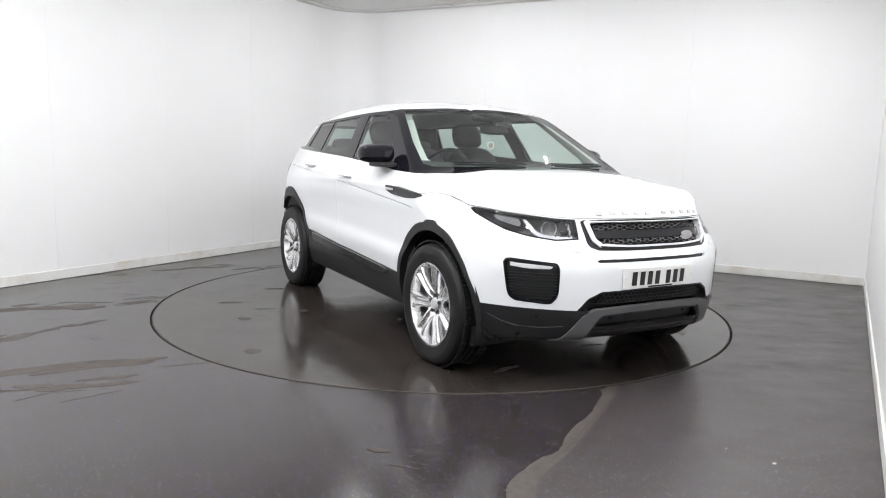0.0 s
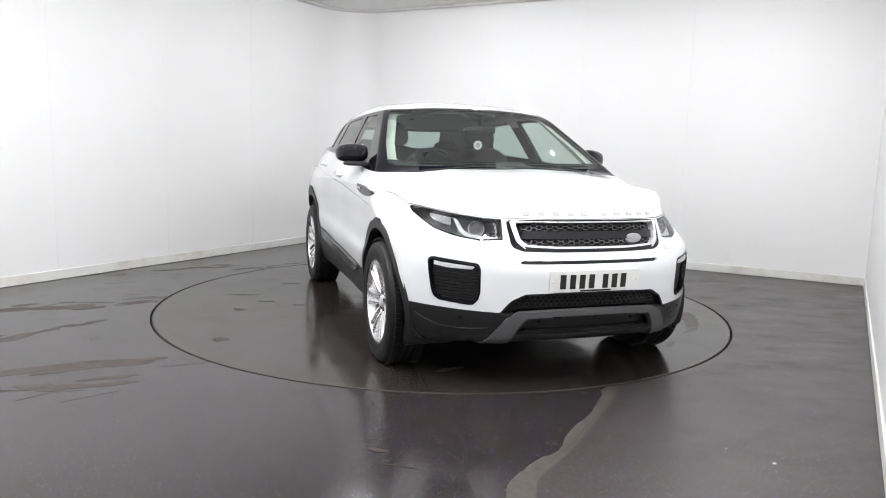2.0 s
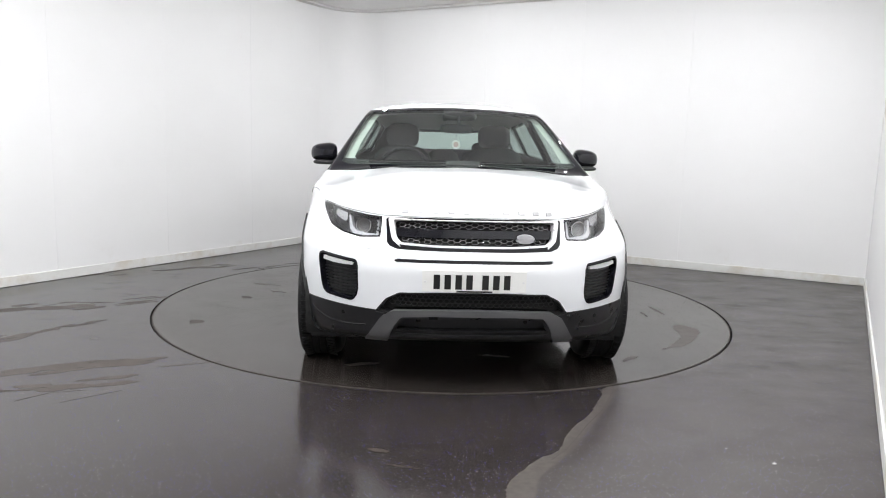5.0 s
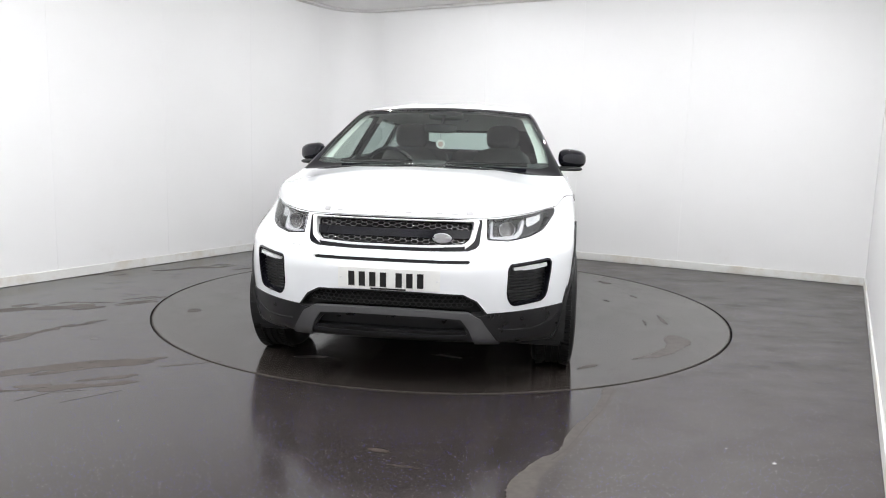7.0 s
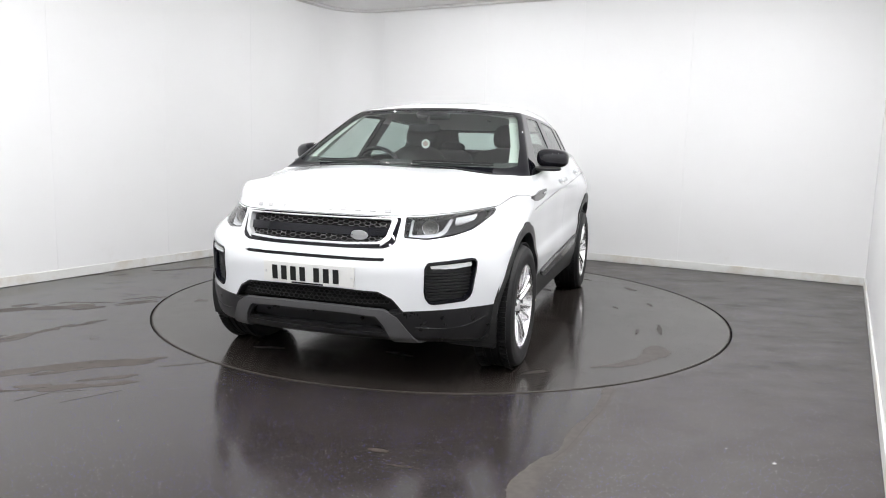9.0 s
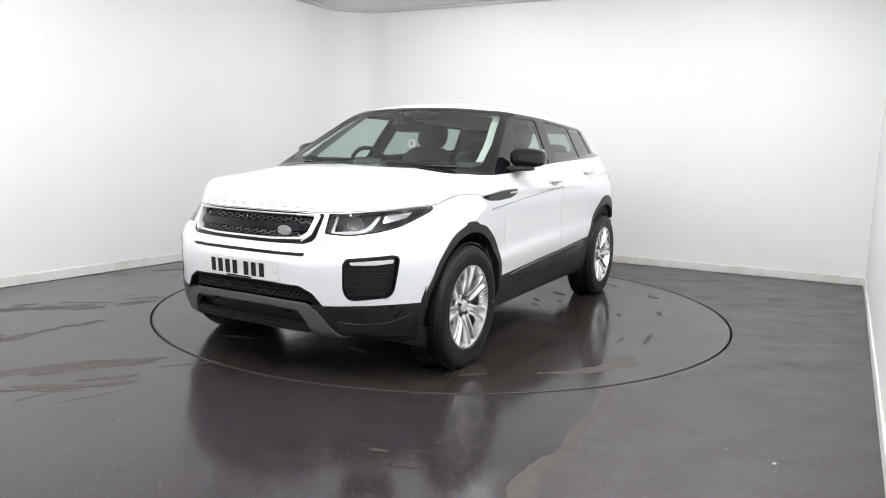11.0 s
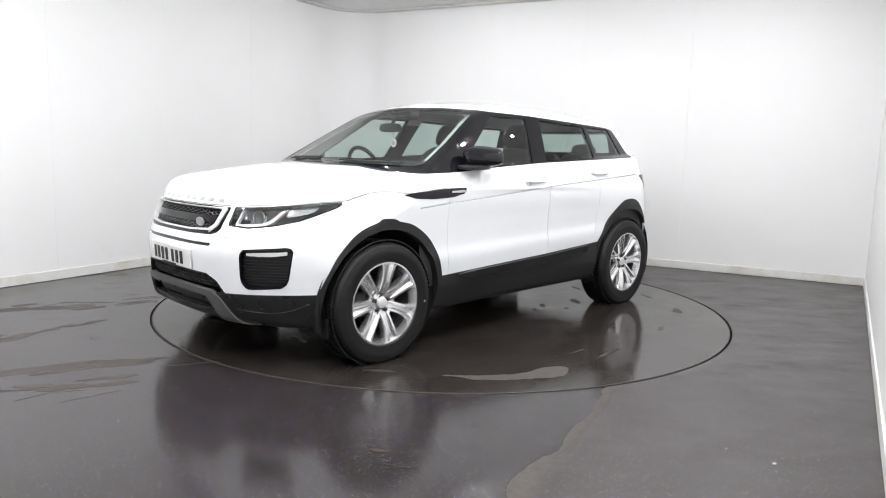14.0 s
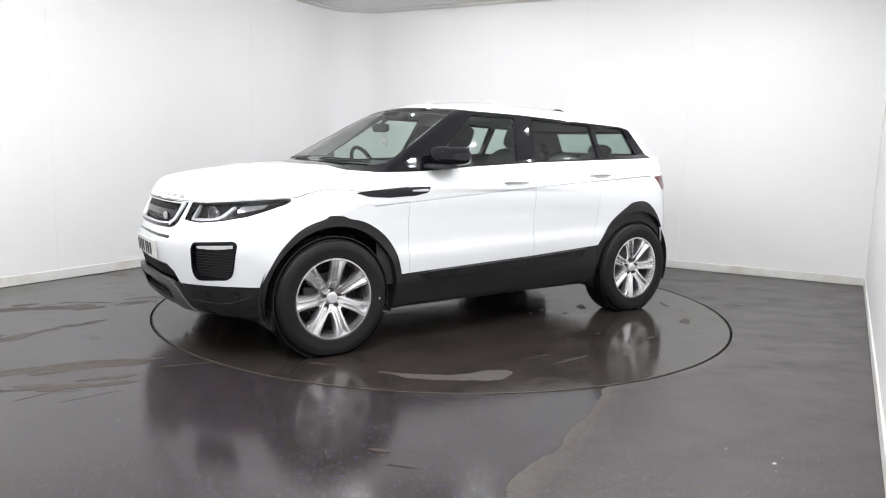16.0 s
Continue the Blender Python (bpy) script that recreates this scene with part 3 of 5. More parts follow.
def skin(step):
    """The skin as vertices and triangles."""
    lo, hi = np.array((-2.32, -1.12, 0.10)), np.array((2.36, 1.12, 1.76))
    n = np.ceil((hi - lo) / step).astype(int)
    ax = [lo[i] + np.arange(n[i] + 1) * step for i in range(3)]
    g = np.empty(n + 1)
    yy, zz = np.meshgrid(ax[1], ax[2], indexing="ij")
    for i, x in enumerate(ax[0]):
        g[i] = form(np.stack([np.full(yy.size, x), yy.ravel(), zz.ravel()], 1)).reshape(yy.shape)
    s = g < 0
    cells = np.zeros(n, int)
    for a in (0, 1):
        for b in (0, 1):
            for c in (0, 1):
                cells += s[a:n[0] + a, b:n[1] + b, c:n[2] + c]
    mixed = (cells > 0) & (cells < 8)
    ids = np.full(n, -1)
    ids[mixed] = np.arange(mixed.sum())
    v = lo + (np.argwhere(mixed) + 0.5) * step
    quads = []
    for d in range(3):
        a, b = [(1, 2), (2, 0), (0, 1)][d]
        sl0, sl1 = [slice(1, n[k]) for k in range(3)], [slice(1, n[k]) for k in range(3)]
        sl0[d], sl1[d] = slice(0, n[d]), slice(1, n[d] + 1)
        p, q = s[tuple(sl0)], s[tuple(sl1)]
        for flip, hit in ((False, p & ~q), (True, ~p & q)):
            c = np.argwhere(hit)
            for k in (a, b):
                c[:, k] += 1
            da, db = np.eye(3, dtype=int)[a], np.eye(3, dtype=int)[b]
            r = [ids[tuple((c - o).T)] for o in (0 * da, da, da + db, db)]
            quads.append(np.stack(r[::-1] if flip else r, 1))
    qd = np.concatenate(quads)
    v = settle(v, 0.0, 6)
    # a little evening out along the skin, then back on to it
    for _ in range(2):
        acc, cnt = np.zeros_like(v), np.zeros(len(v))
        for k in range(4):
            np.add.at(acc, qd[:, k], v[qd[:, (k + 1) % 4]])
            np.add.at(cnt, qd[:, k], 1)
        v = settle(0.5 * v + 0.5 * acc / cnt[:, None], 0.0, 2)
    f = np.concatenate([qd[:, [0, 1, 2]], qd[:, [0, 2, 3]]])
    nrm = np.cross(v[f[:, 1]] - v[f[:, 0]], v[f[:, 2]] - v[f[:, 0]])
    if (nrm * slope(v[f[:, 0]])).sum() < 0:
        f = f[:, ::-1]
    return v, f


def compact(v, f):
    used, inv = np.unique(f, return_inverse=True)
    return v[used], inv.reshape(-1, 3)


def cut(v, f, s):
    """Parts a triangle mesh along s = 0; returns where s < 0 and the rest."""
    neg = (s < 0)[f]
    cnt = neg.sum(1)
    ins, outs = [f[cnt == 3]], [f[cnt == 0]]
    ev, ek = [v], {}
    edges, made = [], len(v)
    work = []
    for one_neg in (True, False):
        t = f[cnt == (1 if one_neg else 2)]
        if not len(t):
            continue
        ng = (s < 0)[t]
        lone = (ng if one_neg else ~ng).argmax(1)
        k = np.arange(len(t))
        a, b, c = t[k, lone], t[k, (lone + 1) % 3], t[k, (lone + 2) % 3]
        work.append((one_neg, a, b, c))
        edges += [np.stack([a, b], 1), np.stack([a, c], 1)]
    if edges:
        e = np.sort(np.concatenate(edges), 1)
        uniq, inv = np.unique(e, axis=0, return_inverse=True)
        inv = inv.ravel()
        w = s[uniq[:, 0]] / (s[uniq[:, 0]] - s[uniq[:, 1]])
        ev.append(v[uniq[:, 0]] * (1 - w)[:, None] + v[uniq[:, 1]] * w[:, None])
        at = 0
        for one_neg, a, b, c in work:
            ab, ac = made + inv[at:at + len(a)], made + inv[at + len(a):at + 2 * len(a)]
            at += 2 * len(a)
            tip = np.stack([a, ab, ac], 1)
            base = np.concatenate([np.stack([ab, b, c], 1), np.stack([ab, c, ac], 1)])
            ins.append(tip if one_neg else base)
            outs.append(base if one_neg else tip)
    vv = np.concatenate(ev)
    return compact(vv, np.concatenate(ins)), compact(vv, np.concatenate(outs))


def weld(*pieces):
    """Joins meshes and merges the points they share."""
    v = np.concatenate([p[0] for p in pieces])
    off = np.cumsum([0] + [len(p[0]) for p in pieces])
    f = np.concatenate([p[1] + o for p, o in zip(pieces, off)])
    _, first, inv = np.unique(np.round(v, 6), axis=0, return_index=True, return_inverse=True)
    f = inv.ravel()[f]
    f = f[(f[:, 0] != f[:, 1]) & (f[:, 1] != f[:, 2]) & (f[:, 2] != f[:, 0])]
    return compact(v[first], np.unique(f, axis=0))


def band(v, f, height, half):
    """The strip where height lies within half of nothing; and what is below and above it."""
    low, rest = cut(v, f, height(v) + half)
    mid, high = cut(rest[0], rest[1], height(rest[0]) - half)
    return mid, low, high


def inside(pts, a, b):
    """Signed distance of the points (a, b) from a polygon, negative inside."""
    p = np.array(pts, float)
    d = np.full(len(a), 1e9)
    sign = np.ones(len(a))
    for (x0, y0), (x1, y1) in zip(p, np.roll(p, -1, 0)):
        ex, ey = x1 - x0, y1 - y0
        wx, wy = a - x0, b - y0
        k = np.clip((wx * ex + wy * ey) / (ex * ex + ey * ey), 0, 1)
        d = np.minimum(d, (wx - ex * k) ** 2 + (wy - ey * k) ** 2)
        c0, c1, c2 = b >= y0, b < y1, ex * wy > ey * wx
        sign[(c0 & c1 & c2) | (~c0 & ~c1 & ~c2)] *= -1
    return sign * np.sqrt(d)


def rim_edges(f):
    e = np.concatenate([f[:, [0, 1]], f[:, [1, 2]], f[:, [2, 0]]])
    key = np.sort(e, 1)
    _, first, cnt = np.unique(key, axis=0, return_index=True, return_counts=True)
    return e[first[cnt == 1]]


def panel(name, vf, mat, parent, out=0.0, deep=0.012, label="", shift=True):
    """One panel of the skin, moved out along its normals, with a turned-in edge."""
    v, f = vf
    if len(f) == 0:
        return None
    n = slope(v)
    n /= np.linalg.norm(n, axis=1)[:, None]
    top = v + n * out
    verts, faces, normals = [top], [f], [n]
    if deep:
        e = rim_edges(f)
        k = len(top)
        m = len(e)
        verts += [top[e[:, 0]], top[e[:, 1]], top[e[:, 1]] - n[e[:, 1]] * deep, top[e[:, 0]] - n[e[:, 0]] * deep]
        i = k + np.arange(m)
        faces += [np.stack([i + m, i, i + 3 * m], 1), np.stack([i + m, i + 3 * m, i + 2 * m], 1)]
        normals.append(np.zeros((4 * m, 3)))
    v, f, n = np.concatenate(verts), np.concatenate(faces), np.concatenate(normals)
    me = bpy.data.meshes.new(name)
    me.from_pydata((v + (OFF[0], OFF[1], 0)).tolist(), [], f.tolist())
    me.validate()
    me.shade_smooth()
    me.normals_split_custom_set_from_vertices(n.tolist())
    return link_mesh(name, me, mat, parent, label)


def sides(vf):
    """The left and the right half of a panel pair."""
    v, f = vf
    c = v[f].mean(1)[:, 1]
    return [compact(v, f[c > 0]), compact(v, f[c <= 0])]


# outlines, in metres of the car: along/up, across/up, or round the nose/up
ARCH_F = [(1.754, 0.463), (1.72, 0.542), (1.675, 0.629), (1.624, 0.695), (1.555, 0.762), (1.481, 0.803), (1.387, 0.834), (1.367, 0.848), (1.33, 0.853), (1.265, 0.849), (1.232, 0.833), (1.156, 0.819), (1.085, 0.791), (0.987, 0.725), (0.923, 0.65), (0.885, 0.569), (0.858, 0.48), (0.862, 0.1), (1.80, 0.1)]
ARCH_R = [(-0.90, 0.555), (-1.03, 0.726), (-1.19, 0.847), (-1.27, 0.886), (-1.40, 0.886), (-1.52, 0.815), (-1.64, 0.68), (-1.72, 0.50), (-1.72, 0.1), (-0.90, 0.1)]
SILL = [(0.865, 0.465), (-0.243, 0.514), (-0.90, 0.559), (-0.90, 0.1), (0.865, 0.1)]
GRILLE = [(-0.1, 0.916), (0.30, 0.915), (0.452, 0.909), (0.444, 0.79), (0.430, 0.771), (0.390, 0.757), (0.2, 0.753), (-0.1, 0.752)]
MESH = [(-0.1, 0.902), (0.30, 0.902), (0.412, 0.898), (0.396, 0.815), (0.366, 0.790), (0.2, 0.782), (-0.1, 0.781)]
LIGHT = [(0.602, 0.81), (0.647, 0.912), (0.77, 0.913), (1.10, 0.929), (1.32, 0.942), (1.50, 0.950), (1.44, 0.915), (1.27, 0.868), (1.165, 0.842), (0.98, 0.816), (0.77, 0.800)]
FOG = [(0.732, 0.680), (0.75, 0.690), (1.09, 0.708), (1.128, 0.703), (1.143, 0.685), (1.108, 0.53), (1.088, 0.50), (1.045, 0.482), (0.80, 0.470), (0.765, 0.477), (0.735, 0.505), (0.722, 0.54), (0.720, 0.655)]
FOG_LAMP = [(0.765, 0.676), (1.108, 0.691), (1.10, 0.663), (0.96, 0.652), (0.775, 0.650)]
SKID = [(-0.1, 0.458), (0.20, 0.455), (0.40, 0.446), (0.462, 0.41), (0.56, 0.255), (0.44, 0.255), (0.40, 0.36), (0.362, 0.414), (0.2, 0.424), (-0.1, 0.425)]
INTAKE = [(-0.1, 0.548), (0.16, 0.547), (0.375, 0.540), (0.445, 0.503), (0.50, 0.43), (0.4, 0.42), (-0.1, 0.42)]
SCREEN_RIM = [(-0.1, 1.566), (0.30, 1.558), (0.63, 1.538), (0.67, 1.50), (0.815, 1.125), (0.80, 1.108), (0.66, 1.113), (0.45, 1.138), (-0.1, 1.153)]
SCREEN_GLASS = [(-0.1, 1.540), (0.30, 1.535), (0.590, 1.513), (0.612, 1.49), (0.71, 1.30), (0.752, 1.174), (0.705, 1.160), (0.42, 1.160), (-0.1, 1.172)]
SCREEN_PANE = [(-0.1, 1.545), (0.30, 1.540), (0.615, 1.522), (0.645, 1.497), (0.742, 1.30), (0.785, 1.166), (0.735, 1.150), (0.42, 1.154), (-0.1, 1.167)]
DLO = [(1.0, 1.106), (0.95, 1.15), (0.30, 1.540), (0.13, 1.532), (-0.278, 1.525), (-1.026, 1.495), (-1.43, 1.481), (-1.52, 1.465), (-1.655, 1.235), (-0.27, 1.181), (0.25, 1.150), (0.70, 1.115)]
WIN_F = [(0.63, 1.141), (0.15, 1.503), (-0.235, 1.502), (-0.135, 1.180), (0.246, 1.158)]
WIN_R = [(-0.40, 1.498), (-1.012, 1.474), (-1.002, 1.226), (-0.31, 1.191)]
WIN_Q = [(-1.072, 1.473), (-1.44, 1.467), (-1.51, 1.240), (-1.05, 1.227)]
STEP = [(0.74, 0.462), (0.60, 0.474), (-0.24, 0.508), (-0.76, 0.547), (-0.73, 0.487), (-0.215, 0.443), (0.58, 0.424), (0.66, 0.430)]
RECESS = [(-0.1, 0.412), (0.345, 0.402), (0.38, 0.365), (0.395, 0.325), (-0.1, 0.335)]
VENT = [(1.20, 0.987), (0.953, 1.007), (0.827, 1.016), (0.645, 1.019), (0.67, 0.983), (0.767, 0.963), (0.956, 0.955), (1.10, 0.962)]
TAIL_LAMP = [(-1.575, 1.083), (-1.70, 1.092), (-2.0, 1.09), (-2.0, 0.98), (-1.68, 0.975)]
CLAM = [(2.4, 0.917), (2.12, 0.917), (2.02, 0.915), (1.79, 0.931), (1.65, 0.943), (1.52, 0.953), (1.47, 0.973), (1.394, 0.997), (1.315, 1.005), (1.235, 1.002),
        (1.151, 0.990), (0.95, 1.009), (0.815, 1.018), (0.815, 1.40), (2.4, 1.40)]
DOOR_F = [(0.785, 0.30), (0.807, 0.77), (0.808, 1.3), (-0.25, 1.3), (-0.254, 0.81), (-0.268, 0.30)]
DOOR_R = [(-0.25, 1.3), (-1.05, 1.3), (-0.905, 1.06), (-0.89, 0.80), (-0.86, 0.62), (-0.77, 0.53), (-0.77, 0.30), (-0.268, 0.30), (-0.254, 0.81)]


def rounded(pts, n, steps=5):
    """The first n points of an outline as a smooth curve, the rest as they are."""
    out = []
    for i in range(n - 1):
        a, b, c, d = (np.array(pts[min(max(k, 0), n - 1)]) for k in (i - 1, i, i + 1, i + 2))
        for t in np.arange(steps) / steps:
            out.append(tuple(0.5 * (2 * b + (c - a) * t + (2 * a - 5 * b + 4 * c - d) * t * t + (3 * b - a - 3 * c + d) * t ** 3)))
    return out + list(pts[n - 1:])


ARCH_F, ARCH_R = rounded(ARCH_F, 17, 3), rounded(ARCH_R, 8)


def build_shell(car):
    """Cuts the skin into the car's panels. Returns the doors by side."""
    rest = skin(0.0165)

    def at():
        v = rest[0]
        return v[:, 0], np.abs(v[:, 1]), v[:, 2]

    def take(s):
        nonlocal rest
        got, rest = cut(rest[0], rest[1], s)
        return got

    def both(name, vf, mat, out=0.0, deep=0.012, label=""):
        return [panel(name, h, mat, car, out, deep, label) for h in sides(vf)]

    def seam(vf, s_of, g=0.0016):
        """Trims a panel back from its outline to leave a shut line."""
        return cut(vf[0], vf[1], s_of(vf[0]) + g)[0]

    x, y, z = at()
    take(np.maximum(np.hypot(x - 1.31, z - 0.365) - 0.425, 0.45 - y))
    x, y, z = at()
    take(np.maximum(np.hypot(x + 1.33, z - 0.385) - 0.425, 0.45 - y))
    x, y, z = at()
    both("arch_trim", take(np.maximum(inside(ARCH_F, x, z), 0.5 - y)), TRIM, 0.010, 0.05, "black textured wheel arch trim")
    x, y, z = at()
    both("arch_trim", take(np.maximum(inside(ARCH_R, x, z), 0.5 - y)), TRIM, 0.010, 0.05, "black textured wheel arch trim")
    x, y, z = at()
    both("sill_step", take(np.maximum(inside(STEP, x, z), 0.4 - y)), SEMI, 0.027, 0.022, "black raised lower door moulding")
    x, y, z = at()
    both("sill_cover", take(np.maximum(inside(SILL, x, z), 0.4 - y)), TRIM, 0.006, 0.03, "black textured side sill cover")
    # nose
    x, y, z = at()
    panel("skid_plate", take(np.maximum(inside(SKID, y, z), 1.8 - x)), GREY, car, 0.014, 0.03, "satin grey curved skid plate trim")
    x, y, z = at()
    intake = take(np.maximum(inside(INTAKE, y, z), 1.8 - x))
    panel("lower_intake", intake, DARK, car, -0.045, 0.0, "black lower air intake")
    panel("intake_edge", (lambda v, f: cut(v, f, inside(INTAKE, np.abs(v[:, 1]), v[:, 2]) + 0.008)[1])(*intake), TRIM, car, 0.0, 0.05)
    x, y, z = at()
    panel("bumper_lip", take(np.maximum(np.maximum(np.abs(z - 0.333) - 0.010, y - 0.398), 1.8 - x)), SEMI, car, 0.002, 0.03, "glossy black lip under the bumper recess")
    # added dark block, stops the floor showing through gaps between the panels
    part("nose_blocker", shift_bm(box((1.70, -0.50, 0.30), (1.98, 0.50, 0.84), 0.01)), DARK, car)
    x, y, z = at()
    panel("bumper_recess", take(np.maximum(inside(RECESS, y, z), 1.8 - x)), TRIM, car, -0.035, 0.0, "black recess under the skid plate")
    x, y, z = at()
    panel("lower_bumper", take(np.maximum(z - (0.427 + 0.024 * y), 1.3 - x)), LOWER, car, 0.004, 0.02, "satin black lower bumper")
    x, y, z = at()
    grille = take(np.maximum(inside(GRILLE, y, z), 1.8 - x))
    (mv, mf), rim = cut(grille[0], grille[1], inside(MESH, np.abs(grille[0][:, 1]), grille[0][:, 2]))
    bezel, rim = cut(rim[0], rim[1], np.maximum(inside(MESH, np.abs(rim[0][:, 1]), rim[0][:, 2]) - 0.023, rim[0][:, 2] - 0.907))
    silver, thin = cut(bezel[0], bezel[1], np.maximum(0.372 - np.abs(bezel[0][:, 1]), inside(MESH, np.abs(bezel[0][:, 1]), bezel[0][:, 2]) - 0.023))
    panel("grille_frame", rim, GLOSSB, car, -0.004, 0.03, "gloss black grille frame")
    both("grille_bezel", silver, SATIN, 0.006, 0.03, "satin silver grille side bezel")
    low_line, up_line = cut(thin[0], thin[1], inside(MESH, np.abs(thin[0][:, 1]), thin[0][:, 2]) - 0.011)
    panel("grille_line", low_line, SATIN, car, 0.003, 0.02, "thin silver line round the grille")
    panel("grille_edge", up_line, GLOSSB, car, 0.0, 0.02)
    panel("grille_back", (mv, mf), DARK, car, -0.05, 0.0)
    mid = cut(mv, mf, np.abs(mv[:, 2] - 0.845 + 0.004) - 0.020)[0]
    panel("grille_bar", mid, GLOSSB, car, -0.012, 0.02, "gloss black bar across the grille")
    x, y, z = at()
    u = 2.2 - x + y
    lamps = take(np.maximum(inside(LIGHT, u, z), 1.3 - x))
    heads = both("headlight", lamps, LENS, 0.0, 0.0, "clear headlamp lens over a dark housing")
    for h, piece in zip(heads, sides(lamps)):
        panel("housing", piece, HOUSE, h, -0.078, 0.0, "black headlamp housing")
        v, f = piece
        uu = 2.2 - v[:, 0] + np.abs(v[:, 1])
        edge = cut(v, f, inside(LIGHT, uu, v[:, 2]) + 0.009)[1]
        panel("edge", edge, GLOSSB, h, -0.003, 0.045)
        # running light strip: along the inner end and the lower edge
        drl = np.minimum(inside([(0.640, 0.813), (0.697, 0.904), (0.718, 0.905), (0.668, 0.830)], uu, v[:, 2]),
                         inside([(0.640, 0.813), (0.666, 0.830), (0.862, 0.837), (0.933, 0.857), (0.995, 0.893), (1.030, 0.911), (1.054, 0.911), (1.010, 0.881), (0.958, 0.846), (0.881, 0.822)], uu, v[:, 2]))
        panel("running_light", cut(v, f, drl)[0], GUIDE, h, -0.022, 0.02, "bright running light strip")
        panel("reflector", cut(v, f, inside([(1.085, 0.915), (1.31, 0.930), (1.26, 0.902), (1.143, 0.884), (1.045, 0.874)], uu, v[:, 2]))[0], CHROME, h, -0.03, 0.015)
        build_projector(h, 1 if v[:, 1].mean() > 0 else -1)
        # a column of small bright studs at the inner end
        for q in range(5):
            cu, cz = 0.632 + 0.011 * q, 0.826 + 0.0185 * q
            stud = cut(v, f, np.maximum(np.abs(uu - cu) - 0.006, np.abs(v[:, 2] - cz) - 0.005))[0]
            panel("stud", stud, CHROME, h, -0.012, 0.01, "small chrome stud")
    x, y, z = at()
    u = 2.2 - x + y
    fogs = take(np.maximum(inside(FOG, u, z), 1.5 - x))
    for piece in sides(fogs):
        v, f = piece
        uu = 2.2 - v[:, 0] + np.abs(v[:, 1])
        fog = panel("fog_surround", cut(v, f, inside(FOG, uu, v[:, 2]) + 0.011)[1], GLOSSB, car, 0.002, 0.05, "gloss black side intake frame")
        inner = cut(v, f, inside(FOG, uu, v[:, 2]) + 0.011)[0]
        panel("backing", inner, TRIM, fog, -0.038, 0.0)
        iu = 2.2 - inner[0][:, 0] + np.abs(inner[0][:, 1])
        lamp, low = cut(inner[0], inner[1], inside(FOG_LAMP, iu, inner[0][:, 2]) + 0.004)
        panel("fog_lens", lamp, LENS, fog, 0.001, 0.0, "clear narrow fog lamp lens")
        panel("fog_reflector", lamp, FOGM, fog, -0.005, 0.012, "bright fog lamp reflector")
        for k in range(9):
            zz = 0.492 + 0.0165 * k
            bar = band(low[0], low[1], lambda p: p[:, 2] - zz, 0.0034)[0]
            panel("louvre", bar, TRIM, fog, -0.028, 0.010)
    x, y, z = at()
    panel("bumper_slot", take(np.maximum(np.maximum(np.abs(z - 0.703) - 0.0085, y - 0.405), 1.8 - x)), GLOSSB, car, -0.012, 0.0, "narrow black slot above the plate")
    # glasshouse
    x, y, z = at()
    dlo = np.maximum(inside(DLO, x, z), 0.45 - y)
    scr = np.maximum(inside(SCREEN_RIM, y, z), 0.10 - x)
    black = take(np.minimum(dlo, scr))
    v = black[0]
    wind, black = cut(v, black[1], np.maximum(inside(SCREEN_PANE, np.abs(v[:, 1]), v[:, 2]), 0.25 - v[:, 0]))
    panel("windscreen", wind, SCREEN, car, -0.002, 0.0, "tinted windscreen")
    windows = []
    for name, outline, mat in (("front", WIN_F, WINDOW), ("rear", WIN_R, PRIVACY), ("quarter", WIN_Q, PRIVACY)):
        v = black[0]
        side = slope(v)
        side /= np.linalg.norm(side, axis=1)[:, None]
        got, black = cut(v, black[1], np.maximum(np.maximum(inside(outline, v[:, 0], v[:, 2]), 0.45 - np.abs(v[:, 1])), (0.55 - np.abs(side[:, 1])) * 0.1))
        windows.append(got)
    panel("pillar_trim", black, GLOSSB, car, 0.0, 0.02, "gloss black pillars and window surrounds")
    for piece in sides(windows[2]):
        panel("quarter_window", piece, PRIVACY, car, -0.004, 0.0, "dark rear quarter window")
    x, y, z = at()
    back = take(np.maximum(np.maximum(y - 0.48, np.abs(z - 1.355) - 0.088), x + 1.7))
    panel("rear_window", back, PRIVACY, car, -0.003, 0.0, "tinted rear window")
    x, y, z = at()
    vents = take(np.maximum(inside(VENT, x, z), 0.6 - y))
    for ob, piece in zip(both("side_vent", vents, GLOSSB, 0.004, 0.02, "black blade vent on the wing"), sides(vents)):
        v, f = piece
        panel("vent_blade", cut(v, f, inside([(0.80, 1.000), (0.66, 1.006), (0.672, 0.990), (0.80, 0.984)], v[:, 0], v[:, 2]))[0], CHROME, ob, 0.008, 0.006, "small chrome blade")
    x, y, z = at()
    both("tail_light", take(np.maximum(inside(TAIL_LAMP, x, z), 0.4 - y)), RED, 0.002, 0.02, "red rear lamp")
    # painted panels with shut lines
    x, y, z = at()
    hood = take(np.maximum(inside(CLAM, x, z), 0.815 - x))
    panel("bonnet", seam(hood, lambda p: inside(CLAM, p[:, 0], p[:, 2]), 0.004), WHITE, car, 0.0, 0.015, "white clamshell bonnet")
    doors = {}
    line = lambda p: p[:, 2] - np.interp(p[:, 0], (-1.487, -0.2, 0.826, 1.067), (1.087, 1.005, 0.924, 0.904))
    v, f = rest
    c = v[f].mean(1)
    near = (np.abs(c[:, 1]) > 0.6) & (np.abs(c[:, 0] + 0.24) < 1.30) & (np.abs(line(c)) < 0.06)
    crease, low, high = band(*compact(v, f[near]), line, 0.0045)
    rest = weld(compact(v, f[~near]), low, high)
